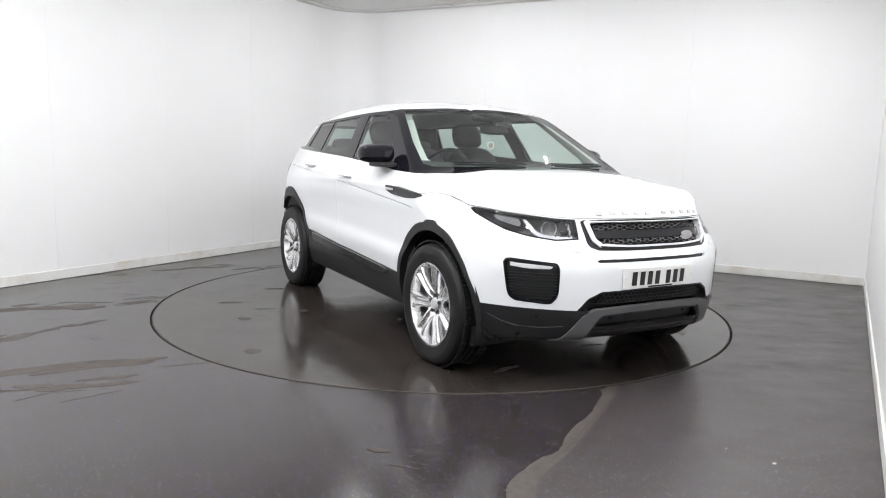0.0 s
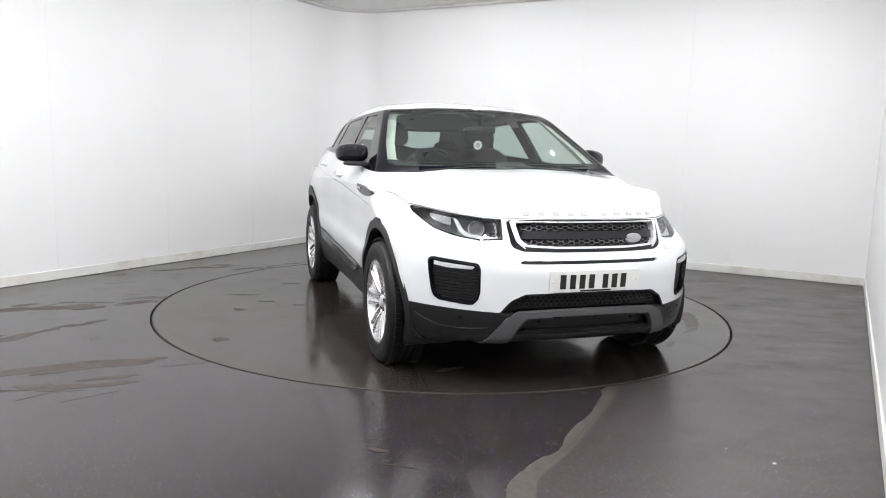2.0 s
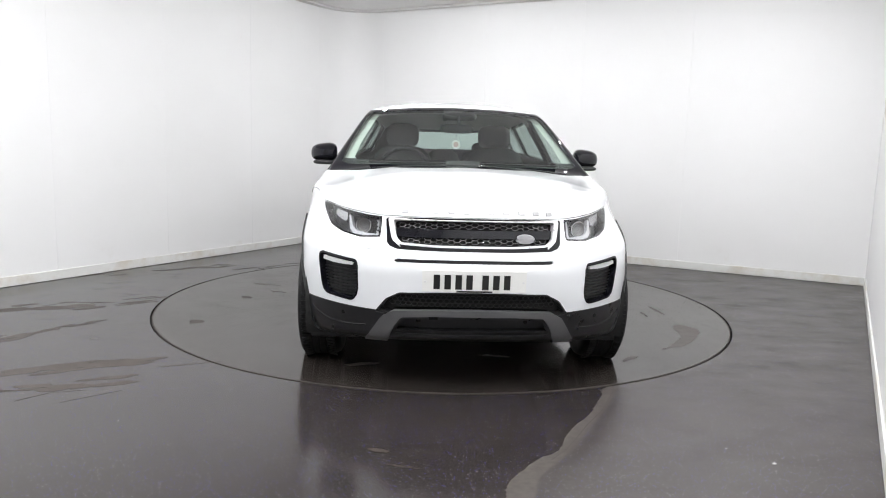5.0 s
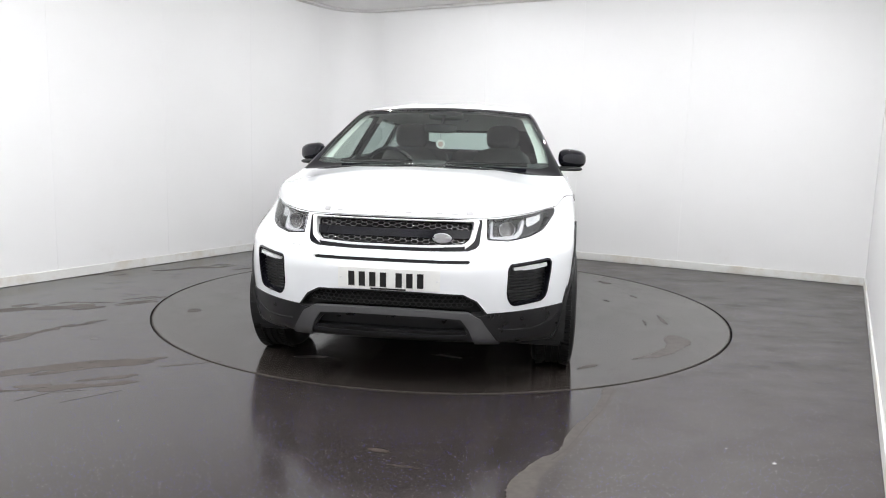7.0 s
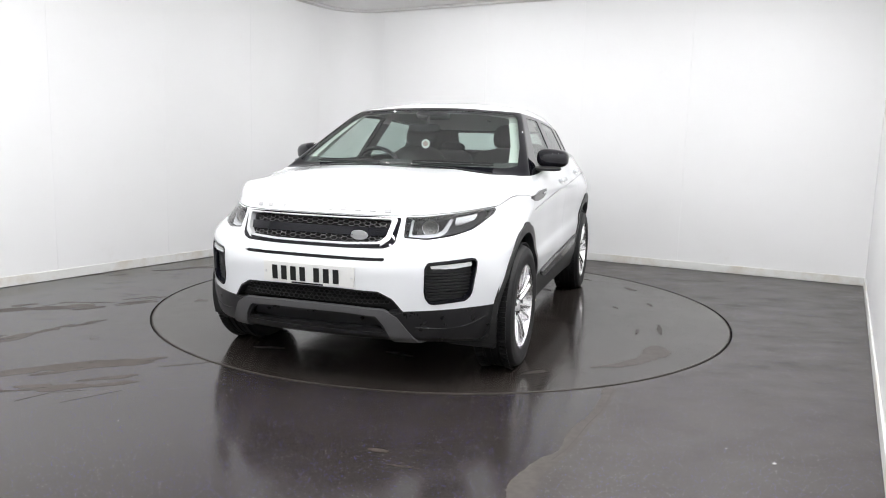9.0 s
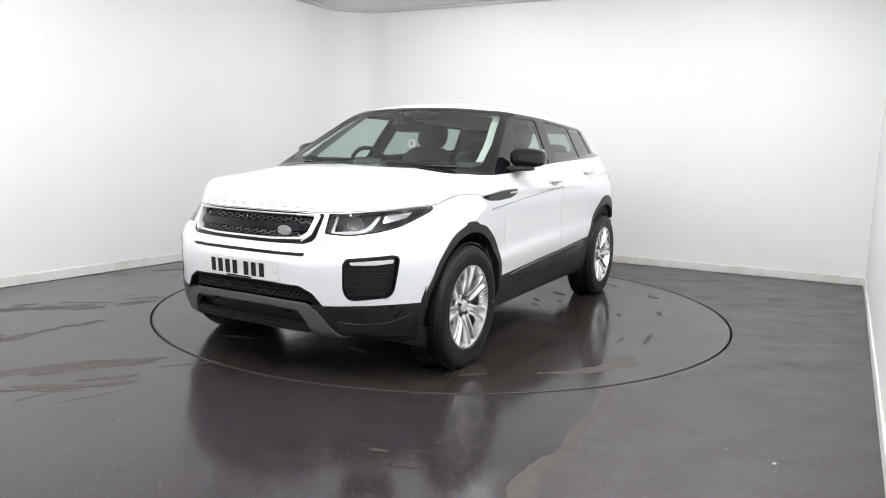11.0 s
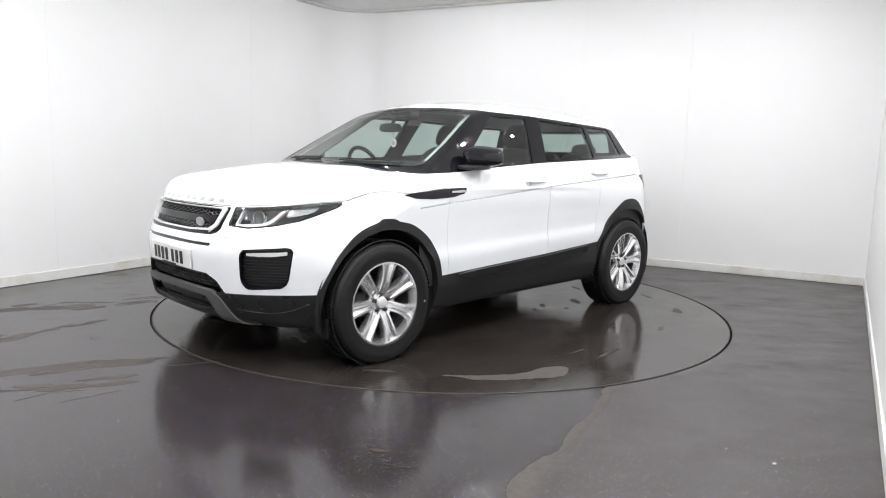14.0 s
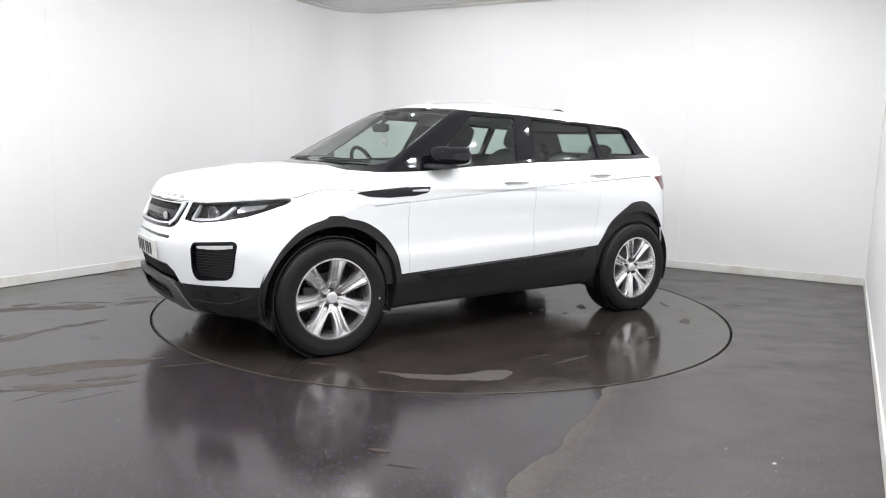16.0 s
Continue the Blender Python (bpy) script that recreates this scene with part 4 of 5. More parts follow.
    both("flank_crease", crease, WHITE, -0.014, 0.0, "shallow crease along the white flank")
    for name, outline, glass_piece, mat in (("front_door", DOOR_F, windows[0], WINDOW), ("rear_door", DOOR_R, windows[1], PRIVACY)):
        x, y, z = at()
        got = seam(take(np.maximum(inside(outline, x, z), 0.55 - y)), lambda p: inside(outline, p[:, 0], p[:, 2]))
        for sgn, piece, pane in zip((1, -1), sides(got), sides(glass_piece)):
            low, high = cut(piece[0], piece[1], line(piece[0]))
            d = panel(name, high, WHITE, car, 0.0, 0.015, "white painted door")
            panel("lower_skin", low, WHITE, d, 0.0, 0.015)
            panel("window", pane, mat, d, -0.004, 0.0, "tinted door window")
            doors[name, sgn] = d
    x, y, z = at()
    panel("roof", take(np.maximum(1.455 - z, x - 0.6)), WHITE, car, 0.0, 0.012, "white painted roof")
    x, y, z = at()
    panel("front_bumper", take(np.maximum(1.625 - x, z - 1.0)), WHITE, car, 0.0, 0.012, "white painted front bumper")
    x, y, z = at()
    both("front_wing", take(np.maximum(0.79 - x, 0.42 - z)), WHITE, 0.0, 0.012, "white painted front wing")
    x, y, z = at()
    panel("underbody", take(z - 0.40), DARK, car, 0.0, 0.0)
    panel("rear_body", rest, WHITE, car, 0.0, 0.012, "white painted rear body and tailgate")
    return doors


def build_projector(lamp, sy):
    """A round projector with its chrome ring, set back behind the lens."""
    ys, xs = np.linspace(0.45, 0.72, 28), np.linspace(1.6, 2.3, 351)
    pts = []
    for y in ys:
        d = form(np.stack([xs, np.full(351, y * sy), np.full(351, 0.872)], 1))
        pts.append((xs[(d < 0).nonzero()[0].max()], y * sy, 0.872))
    pts = np.array(pts)
    p = pts[np.abs(2.2 - pts[:, 0] + np.abs(pts[:, 1]) - 0.835).argmin()]
    n = Vector(slope(p[None])[0]).normalized()
    turn = Matrix.Rotation(sy * radians(16) - math.pi / 2, 4, "Z")
    place = Matrix.Translation(Vector(p) + Vector((OFF[0], OFF[1], 0)) - n * 0.036) @ turn
    for name, prof, mat, label in (("projector_ring", [(0.037, 0.0), (0.039, 0.010), (0.043, 0.011), (0.045, 0.004), (0.043, -0.012), (0.037, -0.012)], CHROME, "chrome projector ring"),
                                   ("projector_bowl", [(0.0005, -0.016), (0.020, -0.014), (0.037, -0.004), (0.037, -0.012), (0.0005, -0.020)], IRON, ""),
                                   ("projector", [(0.0005, 0.012), (0.012, 0.010), (0.022, 0.004), (0.028, -0.006), (0.0005, -0.008)], LENS, "round projector lens")):
        bm = lathe(prof, 32)
        bmesh.ops.transform(bm, matrix=place, verts=bm.verts)
        part(name, bm, mat, lamp, label, smooth=40)


def build_lining(car):
    """The inner lining, pale overhead and dark below, open at the windows."""
    v, f = skin(0.035)
    v = settle(v, -0.035, 5)
    n = slope(v)
    y = np.abs(v[:, 1])
    holes = np.minimum.reduce([
        np.maximum(inside(SCREEN_GLASS, y * 1.03, v[:, 2]) + 0.018, 0.15 - v[:, 0]),
        np.maximum(inside(WIN_F, v[:, 0], v[:, 2]) - 0.008, 0.35 - y), np.maximum(inside(WIN_R, v[:, 0], v[:, 2]) - 0.008, 0.35 - y),
        np.maximum(inside(WIN_Q, v[:, 0], v[:, 2]) - 0.005, 0.35 - y),
        np.maximum(np.maximum(y - 0.44, np.abs(v[:, 2] - 1.350) - 0.085), v[:, 0] + 1.65),
        v[:, 2] - 0.40])
    _, shell = cut(v, f, holes)
    keep, _ = cut(shell[0], shell[1], shell[0][:, 0] - 1.02)
    up, low = cut(keep[0], keep[1], 1.46 - keep[0][:, 2])
    lv = low[0]
    cover, low = cut(low[0], low[1], np.maximum(np.maximum(np.maximum(1.185 - lv[:, 2], 0.52 - np.abs(lv[:, 1])), inside(SCREEN_PANE, np.abs(lv[:, 1]) * 1.02, lv[:, 2]) - 0.06), 0.12 - lv[:, 0]))
    for piece in sides(cover):
        panel("pillar_cover", piece, PILLAR, car, 0.0, 0.0, "pale grey inner cover of the screen pillar")
    panel("headliner", up, CLOTH, car, 0.0, 0.0, "pale cloth headliner")
    panel("cabin_lining", low, LINING, car, 0.0, 0.0, "dark cabin lining")
    # wheel housings
    for sx in (1.33, -1.33):
        for sy in (1, -1):
            bm = bmesh.new()
            rows = []
            for yy in (0.56, 0.90):
                rows.append([bm.verts.new((sx + 0.440 * math.cos(a) + OFF[0], sy * yy + OFF[1], 0.372 + 0.440 * math.sin(a))) for a in np.linspace(-0.35, math.pi + 0.35, 28)])
            for k in range(27):
                bm.faces.new((rows[0][k], rows[0][k + 1], rows[1][k + 1], rows[1][k]))
            bm.faces.new(rows[0])
            part("wheel_housing", bm, DARK, car)


# ---------------------------------------------------------------- wheels
def spoke_mesh():
    bm = bmesh.new()
    rows = []
    for r, w, y0 in ((0.030, 0.026, 0.060), (0.062, 0.034, 0.070), (0.088, 0.034, 0.084), (0.13, 0.035, 0.094), (0.18, 0.040, 0.101), (0.212, 0.046, 0.105), (0.240, 0.060, 0.106)):
        ring = []
        for kx, dy in ((-1.05, -0.055), (-1.0, -0.012), (-0.84, 0.0), (-0.50, 0.0), (-0.12, -0.017), (0.12, -0.017), (0.50, 0.0), (0.84, 0.0), (1.0, -0.012), (1.05, -0.055)):
            ring.append(bm.verts.new((kx * w, y0 + dy, r)))
        rows.append(ring)
    for a, b in zip(rows, rows[1:]):
        for k in range(len(a)):
            j = (k + 1) % len(a)
            bm.faces.new((a[k], a[j], b[j], b[k]))
    bm.faces.new(rows[0]), bm.faces.new(rows[-1][::-1])
    bmesh.ops.recalc_face_normals(bm, faces=bm.faces)
    me = bpy.data.meshes.new("spoke")
    bm.to_mesh(me)
    bm.free()
    me.shade_smooth()
    me.set_sharp_from_angle(angle=radians(38))
    me.materials.append(ALLOY)
    return me


def build_wheels(car):
    """Four road wheels; outer face towards +y in each wheel's own space."""
    R, Wd = 0.362, 0.1175
    prof = [(0.240, -0.098), (0.250, -0.112), (0.285, -0.121), (0.325, -0.119), (0.347, -0.108), (0.357, -0.090), (R, -0.066), (R, -0.044), (R - 0.007, -0.042), (R - 0.007, -0.036), (R, -0.034),
            (R + 0.001, -0.006), (R - 0.007, -0.004), (R - 0.007, 0.004), (R + 0.001, 0.006), (R, 0.034), (R - 0.007, 0.036), (R - 0.007, 0.042), (R, 0.044),
            (R, 0.066), (0.357, 0.090), (0.347, 0.108), (0.343, 0.1125), (0.339, 0.1135), (0.325, 0.1185), (0.300, 0.1225), (0.297, 0.1215), (0.283, 0.1220), (0.262, 0.1165), (0.255, 0.1165), (0.250, 0.110), (0.240, 0.098)]
    spoke = spoke_mesh()
    bm = lathe(prof, 96)
    bmesh.ops.recalc_face_normals(bm, faces=bm.faces)
    for v in bm.verts:
        # loaded: flat where it stands, a little bulge beside it
        if v.co.z < -0.30:
            k = (-0.30 - v.co.z) / 0.06
            v.co.y *= 1 + 0.035 * max(0, 1 - abs(k - 0.5) * 2)
        v.co.z = max(v.co.z, -0.354)
    tyre_me = bpy.data.meshes.new("tyre")
    bm.to_mesh(tyre_me), bm.free()
    tyre_me.shade_smooth(), tyre_me.set_sharp_from_angle(angle=radians(40))
    tyre_me.materials.append(RUBBER)
    bm = lathe([(0.2195, 0.060), (0.2225, 0.030), (0.222, 0.02), (0.220, -0.095), (0.246, -0.108), (0.238, -0.112), (0.212, -0.090), (0.214, 0.02)], 72)
    bmesh.ops.recalc_face_normals(bm, faces=bm.faces)
    barrel_me = bpy.data.meshes.new("barrel")
    bm.to_mesh(barrel_me), bm.free()
    barrel_me.shade_smooth(), barrel_me.set_sharp_from_angle(angle=radians(35))
    barrel_me.materials.append(BARREL)
    bm = lathe([(0.238, 0.112), (0.247, 0.112), (0.249, 0.106), (0.243, 0.098), (0.232, 0.058), (0.2235, 0.058), (0.232, 0.090)], 72)
    bmesh.ops.recalc_face_normals(bm, faces=bm.faces)
    rim_me = bpy.data.meshes.new("rim")
    bm.to_mesh(rim_me), bm.free()
    rim_me.shade_smooth(), rim_me.set_sharp_from_angle(angle=radians(35))
    rim_me.materials.append(ALLOY)
    # tread blocks on both shoulders
    treads = []
    for y0 in (-1, 1):
        bm = bmesh.new()
        for k in range(88):
            a = 2 * math.pi * k / 88
            m = Matrix.Rotation(a, 4, "Y") @ Matrix.Translation((0, 0, 0.357)) @ Matrix.Rotation(y0 * 0.22, 4, "X")
            box((-0.0100, min(y0 * 0.052, y0 * 0.094), -0.006), (0.0100, max(y0 * 0.052, y0 * 0.094), 0.0012), 0, m, bm)
        for v in bm.verts:
            v.co.z = max(v.co.z, -0.3545)
        me = bpy.data.meshes.new("tread_band")
        bm.to_mesh(me), bm.free()
        me.materials.append(RUBBER)
        treads.append(me)
    for sx in (1.33, -1.33):
        for sy in (1, -1):
            w = new("wheel", None)
            w.parent = car
            w["label"] = "seven-spoke silver alloy wheel with a black tyre"
            w.matrix_local = Matrix.Translation((sx + OFF[0], sy * (0.842 if sx > 0 else 0.832) + OFF[1], 0.354)) @ Matrix.Rotation(0 if sy > 0 else math.pi, 4, "Z")
            turn = Matrix.Rotation(-0.157 if sx > 0 else 0.3, 4, "Y")
            for nm, me in (("tyre", tyre_me), ("rim", rim_me), ("barrel", barrel_me)):
                new(nm, me).parent = w
            for me in treads:
                tr = tagged(new("tread_band", me), kind="stuff")
                tr.parent = w
            for k in range(7):
                s = new("spoke", spoke)
                s.parent = w
                s.matrix_local = turn @ Matrix.Rotation(2 * math.pi * k / 7, 4, "Y")
            part("hub", lathe([(0.002, 0.070), (0.034, 0.069), (0.040, 0.062), (0.064, 0.063), (0.080, 0.072), (0.092, 0.074), (0.097, 0.066), (0.097, 0.01), (0.002, 0.01)], 40), ALLOY, w, smooth=30)
            part("hub_cap", lathe([(0.001, 0.086), (0.027, 0.085), (0.033, 0.080), (0.034, 0.066), (0.001, 0.066)], 32), SATIN, w, "plain silver centre cap", smooth=30)
            for k in range(5):
                a = 2 * math.pi * (k + 0.25) / 5
                bm = lathe([(0.0005, 0.081), (0.009, 0.081), (0.0125, 0.078), (0.0125, 0.058), (0.0005, 0.058)], 6)
                bmesh.ops.translate(bm, vec=(0.053 * math.cos(a), 0, 0.053 * math.sin(a)), verts=bm.verts)
                part("lug_nut", bm, DISCM, w, "dark wheel nut")
            part("brake_disc", lathe([(0.05, 0.015), (0.150, 0.015), (0.152, 0.010), (0.152, -0.012), (0.05, -0.012)], 48), DISCM, w, smooth=30)
            if sx > 0 and sy > 0:
                bm = lathe([(0.0005, 0.1235), (0.005, 0.1235), (0.006, 0.119), (0.0005, 0.119)], 12)
                bmesh.ops.translate(bm, vec=(-0.300, 0, -0.020), verts=bm.verts)
                part("paint_dot", bm, YELLOW, w, "pale paint dot on the tyre wall")
            bm = box((0.085, -0.03, -0.075), (0.172, 0.045, 0.075), 0.015)
            part("brake_caliper", bm, DISCM, w)
            bm = lathe([(0.0005, -0.03), (0.205, -0.03), (0.205, -0.034), (0.0005, -0.034)], 32)
            part("backing_plate", bm, DARK, w)


# ---------------------------------------------------------------- the whole car
def shift_bm(bm):
    bmesh.ops.translate(bm, vec=(OFF[0], OFF[1], 0), verts=bm.verts)
    return bm


def stuffed(lo, hi, power=3.2, seg=14, m=None):
    """A cushion-like rounded block."""
    bm = bmesh.new()
    bmesh.ops.create_uvsphere(bm, u_segments=seg * 2, v_segments=seg, radius=1.0)
    c = [(a + b) / 2 for a, b in zip(lo, hi)]
    h = [(b - a) / 2 for a, b in zip(lo, hi)]
    for v in bm.verts:
        d = v.co.normalized()
        s = sum(abs(k) ** power for k in d) ** (-1 / power)
        v.co = Vector([c[i] + d[i] * s * h[i] for i in range(3)])
    if m is not None:
        bmesh.ops.transform(bm, matrix=m, verts=bm.verts)
    return bm


def build_seats(car):
    for sy in (1, -1):
        s = new("front_seat")
        s.parent = car
        s["label"] = "charcoal leather front seat"
        c = sy * 0.395
        part("cushion", shift_bm(stuffed((-0.30, c - 0.25, 0.55), (0.24, c + 0.25, 0.76))), SEATM, s, smooth=60)
        tilt = Matrix.Translation((-0.24, c, 0.70)) @ Matrix.Rotation(radians(-22), 4, "Y")
        part("backrest", shift_bm(stuffed((-0.09, -0.265, -0.06), (0.09, 0.265, 0.62), 3.4, 14, tilt)), SEATM, s, smooth=60)
        part("headrest", shift_bm(stuffed((-0.055, -0.14, 0.62), (0.055, 0.14, 0.83), 3.4, 10, tilt)), SEATM, s, smooth=60)
        for k in (-0.06, 0.06):
            part("headrest_post", shift_bm(tube([tilt @ Vector((0, k, 0.56)), tilt @ Vector((0, k, 0.66))], 0.007)), CHROME, s)
    b = new("rear_bench")
    b.parent = car
    b["label"] = "charcoal leather rear bench"
    part("cushion", shift_bm(stuffed((-1.25, -0.62, 0.58), (-0.70, 0.62, 0.80), 5)), SEATM, b, smooth=60)
    tilt = Matrix.Translation((-1.22, 0, 0.74)) @ Matrix.Rotation(radians(-20), 4, "Y")
    for c, w in ((-0.40, 0.24), (0.40, 0.24), (0.0, 0.17)):
        part("backrest", shift_bm(stuffed((-0.08, c - w, -0.06), (0.08, c + w, 0.545), 4, 12, tilt)), SEATM, b, smooth=60)
    for c in (-0.40, 0.40):
        part("headrest", shift_bm(stuffed((-0.05, c - 0.12, 0.52), (0.05, c + 0.12, 0.63), 3, 10, tilt)), SEATM, b, smooth=60)


def build_cabin(car):
    build_seats(car)
    bm = prism([(0.94, 1.120), (0.80, 1.116), (0.62, 1.095), (0.54, 1.04), (0.58, 0.92), (0.66, 0.72), (0.94, 0.66)], 1.40, Matrix.Translation((0, 0.70, 0)) @ Matrix.Rotation(math.pi / 2, 4, "X"), 0.02)
    dash = part("dashboard", shift_bm(bm), DASHM, car, "soft black dashboard", smooth=40)
    part("instrument_hood", shift_bm(stuffed((0.50, -0.56, 1.03), (0.78, -0.20, 1.135), 3.5)), DASHM, dash, smooth=60)
    part("tunnel", shift_bm(box((-0.55, -0.13, 0.45), (0.62, 0.13, 0.80), 0.04)), DASHM, car, "black centre tunnel", smooth=40)
    # steering wheel, on the car's right
    tilt = Matrix.Translation((0.45, -0.37, 1.085)) @ Matrix.Rotation(radians(22), 4, "Y")
    ring = [tilt @ Vector((0, 0.185 * math.cos(a), 0.185 * math.sin(a))) for a in np.linspace(0, 2 * math.pi, 41)]
    sw = part("steering_wheel", shift_bm(tube(ring, 0.016, 10)), GLOSSB, car, "black leather steering wheel", smooth=60)
    part("boss", shift_bm(stuffed((-0.03, -0.085, -0.07), (0.035, 0.085, 0.07), 3, 10, tilt)), DASHM, sw, smooth=60)
    for a in (0.1, math.pi - 0.1, -math.pi / 2):
        part("wheel_spoke", shift_bm(tube([tilt @ Vector((0, 0.06 * math.cos(a), 0.06 * math.sin(a))), tilt @ Vector((0, 0.18 * math.cos(a), 0.18 * math.sin(a)))], 0.013, 8)), SATIN, sw)
    # inner mirror, sensor box, hanging air freshener
    im = part("inner_mirror", shift_bm(stuffed((0.495, -0.120, 1.375), (0.525, 0.120, 1.440), 4, 10)), GLOSSB, car, "black rear-view mirror", smooth=60)
    part("sensor_box", shift_bm(stuffed((0.33, -0.10, 1.470), (0.46, 0.15, 1.530), 4, 10)), DASHM, car, "black sensor housing behind the screen", smooth=60)
    part("stalk", shift_bm(tube([(0.51, 0.01, 1.43), (0.45, 0.02, 1.50)], 0.012)), GLOSSB, im)
    fr = part("air_freshener", shift_bm(lathe_at([(0.0005, -0.004), (0.031, -0.004), (0.033, 0.0), (0.031, 0.004), (0.0005, 0.004)], (0.475, 0.0, 1.297), 28)), PLATE, car, "round white and pink hanging air freshener", smooth=40)
    part("centre_dot", shift_bm(lathe_at([(0.0005, -0.006), (0.018, -0.0055), (0.020, 0.0), (0.018, 0.0055), (0.0005, 0.006)], (0.475, 0.0, 1.297), 24)), PINK, fr, smooth=40)
    part("cord", shift_bm(tube([(0.475, 0.0, 1.328), (0.49, 0.0, 1.385)], 0.0015, 5)), DARK, fr)


def lathe_at(profile, place, steps):
    """A small disc that faces ahead."""
    bm = lathe(profile, steps)
    bmesh.ops.transform(bm, matrix=Matrix.Translation(place) @ Matrix.Rotation(math.pi / 2, 4, "Z"), verts=bm.verts)
    return bm


PINK = plain("pink_print", (0.52, 0.36, 0.33), 0.5)


def on_skin(p):
    """The place on the skin next to p, its normal, and a frame whose z looks out and y looks up the skin."""
    q = settle(np.array([p], float))[0]
    n = Vector(slope(q[None])[0]).normalized()
    up = (Vector((0, 0, 1)) - n * n.z).normalized()
    xa = up.cross(n)
    m = Matrix((xa, up, n)).transposed().to_4x4()
    return Matrix.Translation(Vector(q) + Vector((OFF[0], OFF[1], 0))) @ m


def build_outside_fittings(car, doors):
    for sy in (1, -1):
        # door mirror
        mir = part("door_mirror", shift_bm(mirror_cap(sy)), GLOSSB, car, "gloss black door mirror", smooth=50)
        part("stem", shift_bm(stuffed((0.44, sy * 0.90 - 0.10, 1.132), (0.66, sy * 0.90 + 0.10, 1.166), 3.5, 10, Matrix.Translation((0.55, sy * 0.9, 0)) @ Matrix.Rotation(sy * 0.42, 4, "Z") @ Matrix.Translation((-0.55, -sy * 0.9, 0)))), TRIM, mir, smooth=50)
        part("mirror_glass", shift_bm(box((0.440, sy * 0.945 - 0.08, 1.172), (0.447, sy * 0.945 + 0.08, 1.275), 0.003, Matrix.Translation((0.445, sy * 0.945, 0)) @ Matrix.Rotation(sy * 0.52, 4, "Z") @ Matrix.Translation((-0.445, -sy * 0.945, 0)))), CHROME, mir)
        # flap that hangs ahead of the front wheel
        part("air_deflector", shift_bm(box((1.665, sy * 0.735 - 0.145, 0.180), (1.700, sy * 0.735 + 0.145, 0.300), 0.012)), TRIM, car, "black flap ahead of the front wheel", smooth=40)
        # handles, each over a thin grey plate for the shade of its hollow
        for key, p in ((("front_door", sy), (-0.07, sy * 0.92, 1.052)), (("rear_door", sy), (-0.93, sy * 0.92, 1.118))):
            m = on_skin(p)
            h = part("handle", box((-0.105, -0.016, 0.016), (0.105, 0.014, 0.032), 0.007, m), WHITE, doors[key], "white door handle", smooth=40)
            for k in (-0.088, 0.088):
                part("handle_foot", box((k - 0.016, -0.011, -0.01), (k + 0.016, 0.010, 0.022), 0.004, m), WHITE, h)
            part("hollow_shade_plate", box((-0.055, -0.026, 0.0005), (0.055, 0.016, 0.004), 0.0015, m), SATIN, h)
        # crease shadow line trim along the flank, screen washer covers
        part("washer_cover", box((-0.033, -0.012, -0.004), (0.033, 0.012, 0.003), 0.003, on_skin((2.085, sy * 0.513, 0.759))), WHITE, car, "white headlamp washer cover")
        # thin bar in place of the bumper corner's crease highlight, parking sensors
        pts = [on_skin((x, sy * y, z)) @ Vector((0, 0, 0.001)) for x, y, z in ((2.06, 0.545, 0.352), (2.02, 0.61, 0.343), (1.984, 0.659, 0.339), (1.905, 0.749, 0.343), (1.85, 0.80, 0.362), (1.796, 0.851, 0.394))]
        part("crease_highlight_bar", tube(pts, 0.006, 8), TRIM, car, "thin bar standing in for the highlight along the bumper corner's crease", smooth=60)
        for x, y, z in ((2.15, 0.28, 0.383), (1.99, 0.665, 0.40)):
            m = on_skin((x, sy * y, z))
            bm = lathe([(0.0005, 0.0), (0.010, 0.0), (0.011, -0.004), (0.0005, -0.004)], 16)
            bmesh.ops.transform(bm, matrix=m @ Matrix.Translation((0, 0, -0.028 if y < 0.4 else 0.007)) @ Matrix.Rotation(math.pi / 2, 4, "X"), verts=bm.verts)
            part("parking_sensor", bm, SEMI, car, "small round black parking sensor")
    for ys in ((-0.10, -0.35, -0.60), (0.12, 0.40, 0.64)):
        pts = [(1.050 - 0.24 * y * y, y, 1.166 - 0.01 * abs(y)) for y in ys]
        w = part("wiper", shift_bm(tube([(x + 0.012, y, z + 0.008) for x, y, z in pts], 0.006, 6)), TRIM, car, "black windscreen wiper")
        part("blade", shift_bm(tube([(x - 0.012, y, z + 0.018) for x, y, z in pts], 0.004, 5)), RUBBER, w)
    # lettering drawn as plain bars on the bonnet's lip
    for yy in (-0.352, -0.275, -0.197, -0.119, -0.042, 0.082, 0.158, 0.236, 0.312, 0.388):
        part("bonnet_bar", box((-0.017, -0.010, -0.003), (0.017, 0.010, 0.004), 0.0015, on_skin((2.11 - 0.3 * yy * yy, yy, 0.944))), LETTER, car, "silver bar")
    # number plate
    pl = part("number_plate", plate_mesh(), PLATE, car, "white front number plate")
    for c0, n in ((-0.212, 4), (0.030, 3)):
        for k in range(n):
            yy = c0 + 0.054 * k + 0.024
            part("plate_bar", box((-0.016, -0.037, 0.0), (0.016, 0.037, 0.0015), 0, plate_frame(yy, 0.607)), INK, pl)
    for yy in (-0.245, 0.245):
        part("plate_screw", box((-0.005, -0.005, 0), (0.005, 0.005, 0.003), 0.001, plate_frame(yy, 0.607)), SATIN, pl)
    part("plate_strip", box((-0.09, -0.004, 0), (0.09, 0.004, 0.001), 0, plate_frame(0.0, 0.559)), INK, pl)
    # badge on the grille
    bm = lathe_at([(0.0005, -0.004), (0.030, -0.004), (0.034, 0.0), (0.030, 0.005), (0.0005, 0.006)], (0, 0, 0), 28)
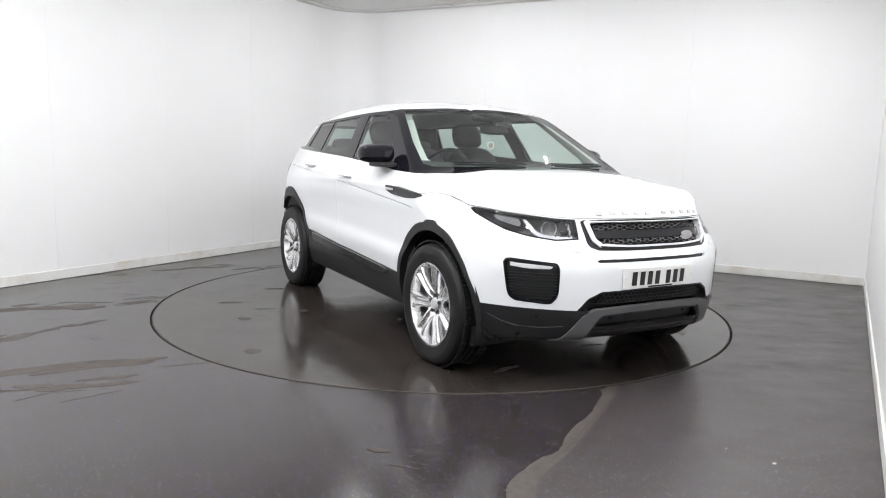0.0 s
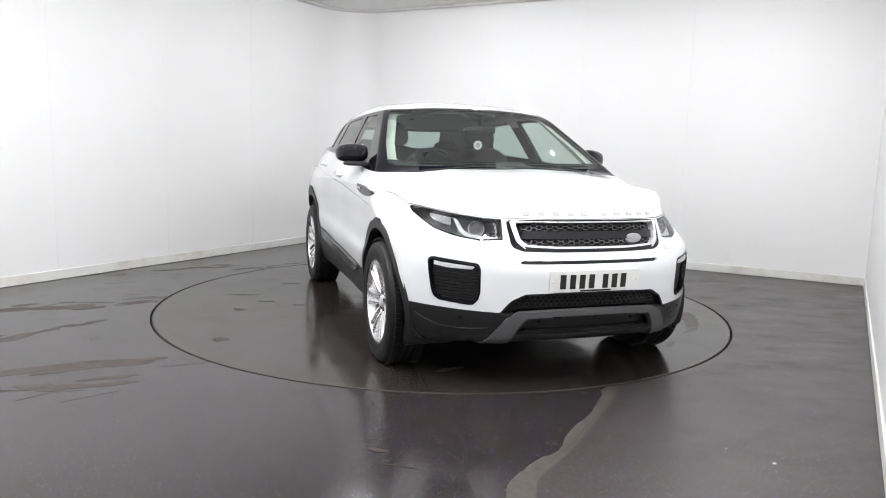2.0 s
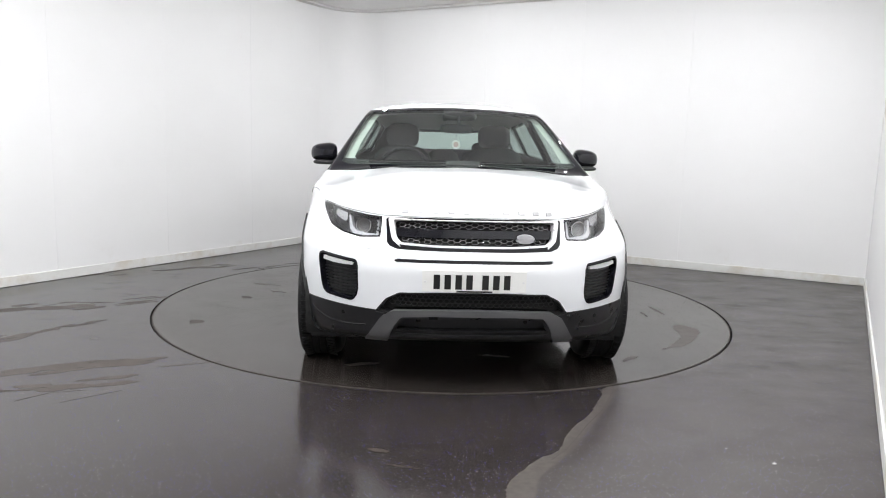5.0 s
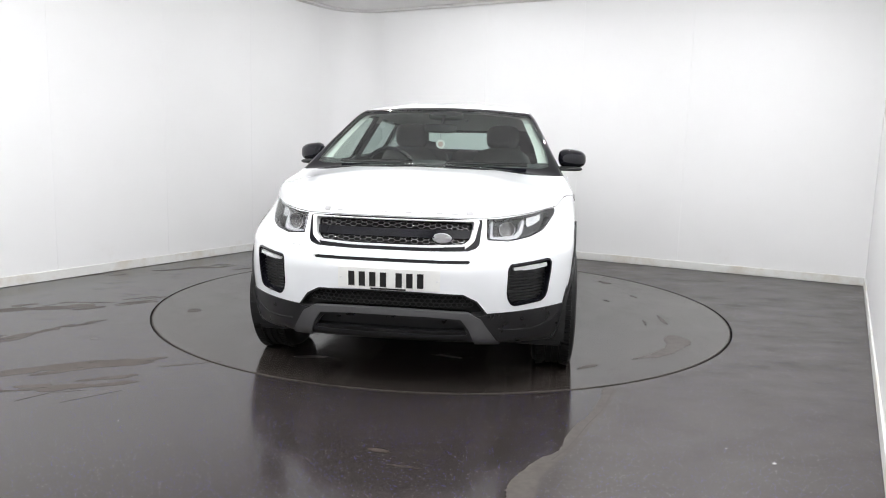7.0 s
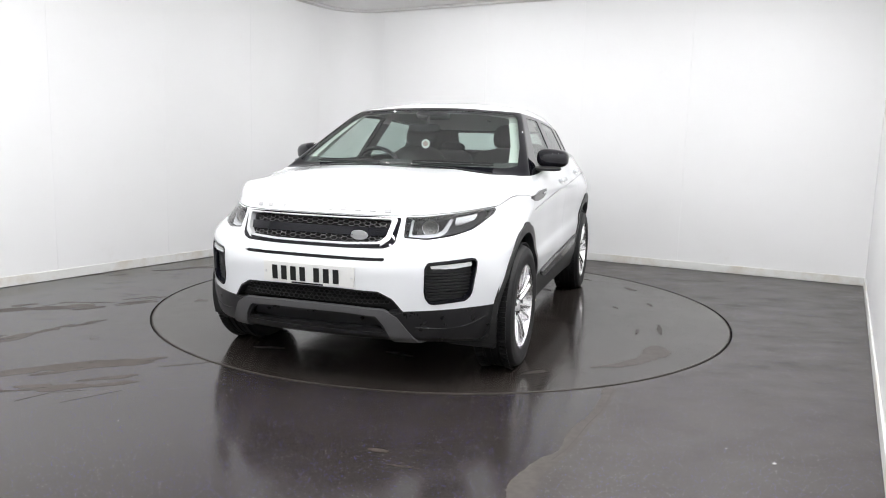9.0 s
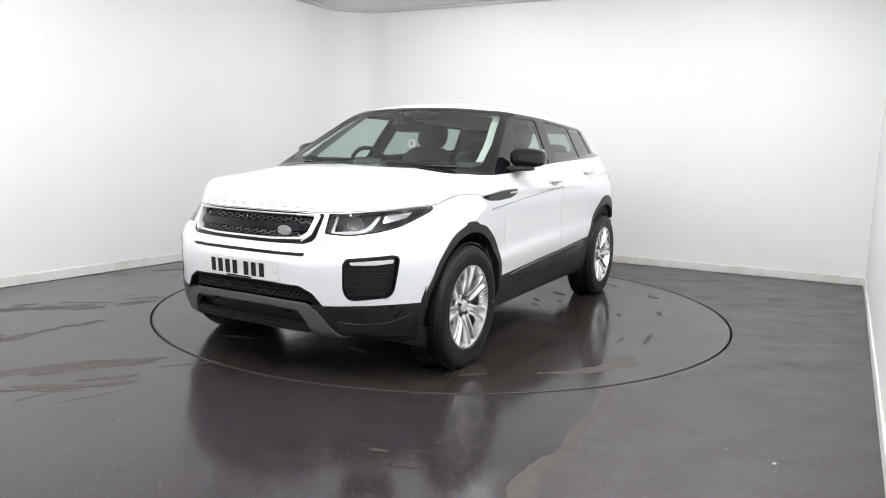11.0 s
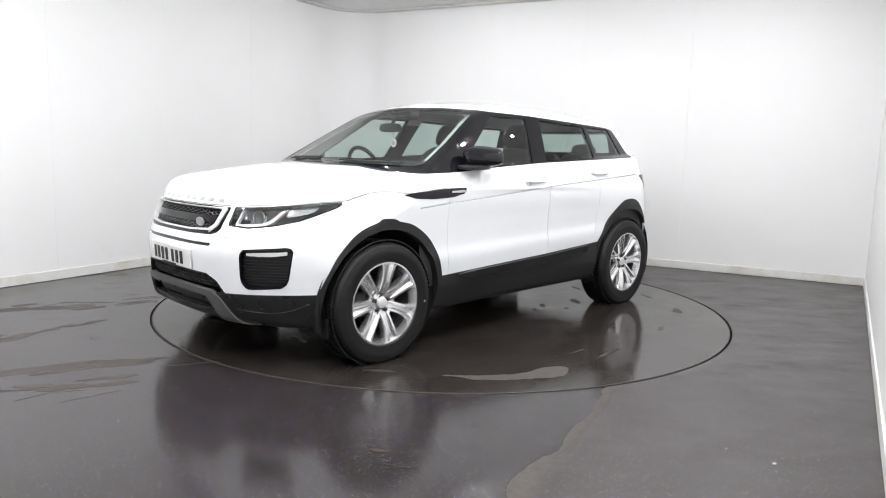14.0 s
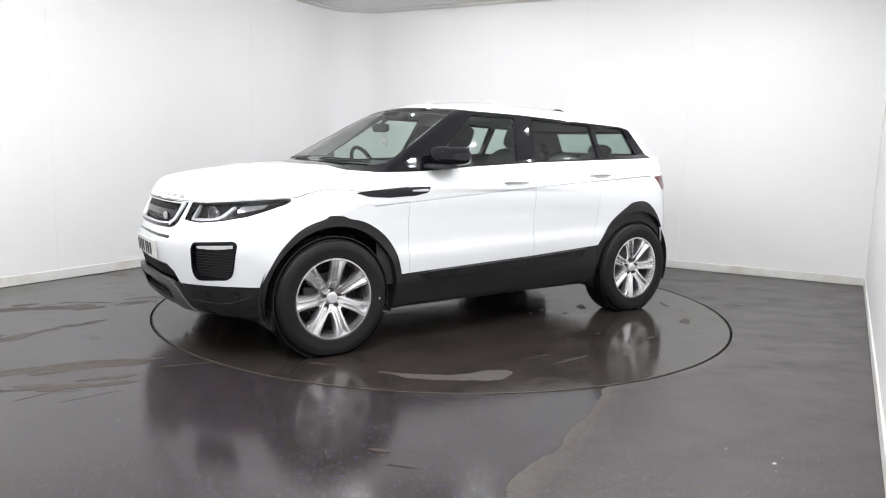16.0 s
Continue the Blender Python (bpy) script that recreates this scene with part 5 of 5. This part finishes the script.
    bmesh.ops.scale(bm, vec=(1, 1.45, 0.75), verts=bm.verts)
    bmesh.ops.translate(bm, vec=(2.128 + OFF[0], 0.256 + OFF[1], 0.818), verts=bm.verts)
    part("grille_badge", bm, BADGE, car, "oval silver badge", smooth=40)
    # honeycomb bars in the grille
    for k in range(-13, 14):
        for zz in ((0.8935, 0.8725) if k % 2 else (0.883, 0.862))[:2] + ((0.823, 0.802) if k % 2 else (0.8125, 0.7915)):
            yy = k * 0.0295
            if abs(yy) > 0.386 - 0.5 * max(0, 0.83 - zz) or abs(zz - 0.841) < 0.024:
                continue
            m = on_skin((2.12, yy, zz))
            ring = [m @ Vector((0.0188 * math.cos(math.pi / 3 * i), 0.0104 * math.sin(math.pi / 3 * i), -0.020)) for i in range(7)]
            part("grille_cell", tube(ring, 0.0026, 5), CELL, car)
    for k in range(-15, 16):
        for row in range(4):
            yy, zz = k * 0.030 + (0.015 if row % 2 else 0), 0.478 + row * 0.0195
            if inside(INTAKE, np.array([abs(yy)]), np.array([zz]))[0] > -0.016:
                continue
            m = on_skin((2.15, yy, zz))
            ring = [m @ Vector((0.0155 * math.cos(math.pi / 3 * i), 0.0115 * math.sin(math.pi / 3 * i), -0.028)) for i in range(7)]
            part("intake_cell", tube(ring, 0.0026, 4), TRIM, car)
    # roof aerial fin
    bm = stuffed((-1.37, -0.03, 1.53), (-1.19, 0.03, 1.640), 2.2, 10)
    part("roof_aerial", shift_bm(bm), GLOSSB, car, "small black roof fin", smooth=60)


def mirror_cap(sy):
    bm = stuffed((0.43, sy * 0.945 - 0.098, 1.155), (0.60, sy * 0.945 + 0.098, 1.292), 3.0, 14)
    for v in bm.verts:
        k = (sy * v.co.y - 0.945) / 0.098
        f = (v.co.x - 0.43) / 0.17
        v.co.z -= 0.018 * f * (v.co.z - 1.155) / 0.137 + 0.010 * k * (v.co.z - 1.155) / 0.137
        v.co.x = max(v.co.x, 0.445) - 0.055 * k
    return bm


def plate_frame(y, z):
    m = on_skin((2.18, y, z))
    return m @ Matrix.Translation((0, 0, 0.013))


def plate_mesh():
    bm = bmesh.new()
    rows = []
    for z in (0.5545, 0.6595):
        for d in (0.0125, 0.006):
            rows.append([bm.verts.new((on_skin((2.18, y, z)) @ Vector((0, 0, d)))) for y in np.linspace(-0.26, 0.26, 15)])
    a, b, c, d = rows
    for k in range(14):
        for p, q in ((a, c), (c, d), (d, b), (b, a)):
            bm.faces.new((p[k], p[k + 1], q[k + 1], q[k]))
    for k in (0, 14):
        bm.faces.new((a[k], c[k], d[k], b[k]))
    return bm


def build_car():
    car = new("car")
    tagged(car, "white five-door SUV with black trim and silver alloy wheels", "car")
    doors = build_shell(car)
    build_lining(car)
    build_wheels(car)
    build_cabin(car)
    build_outside_fittings(car, doors)
    return car


car = build_car()


def motions():
    """Turntable and car turn together."""
    walk(turntable, ROWS)
    walk(car, ROWS)


motions()
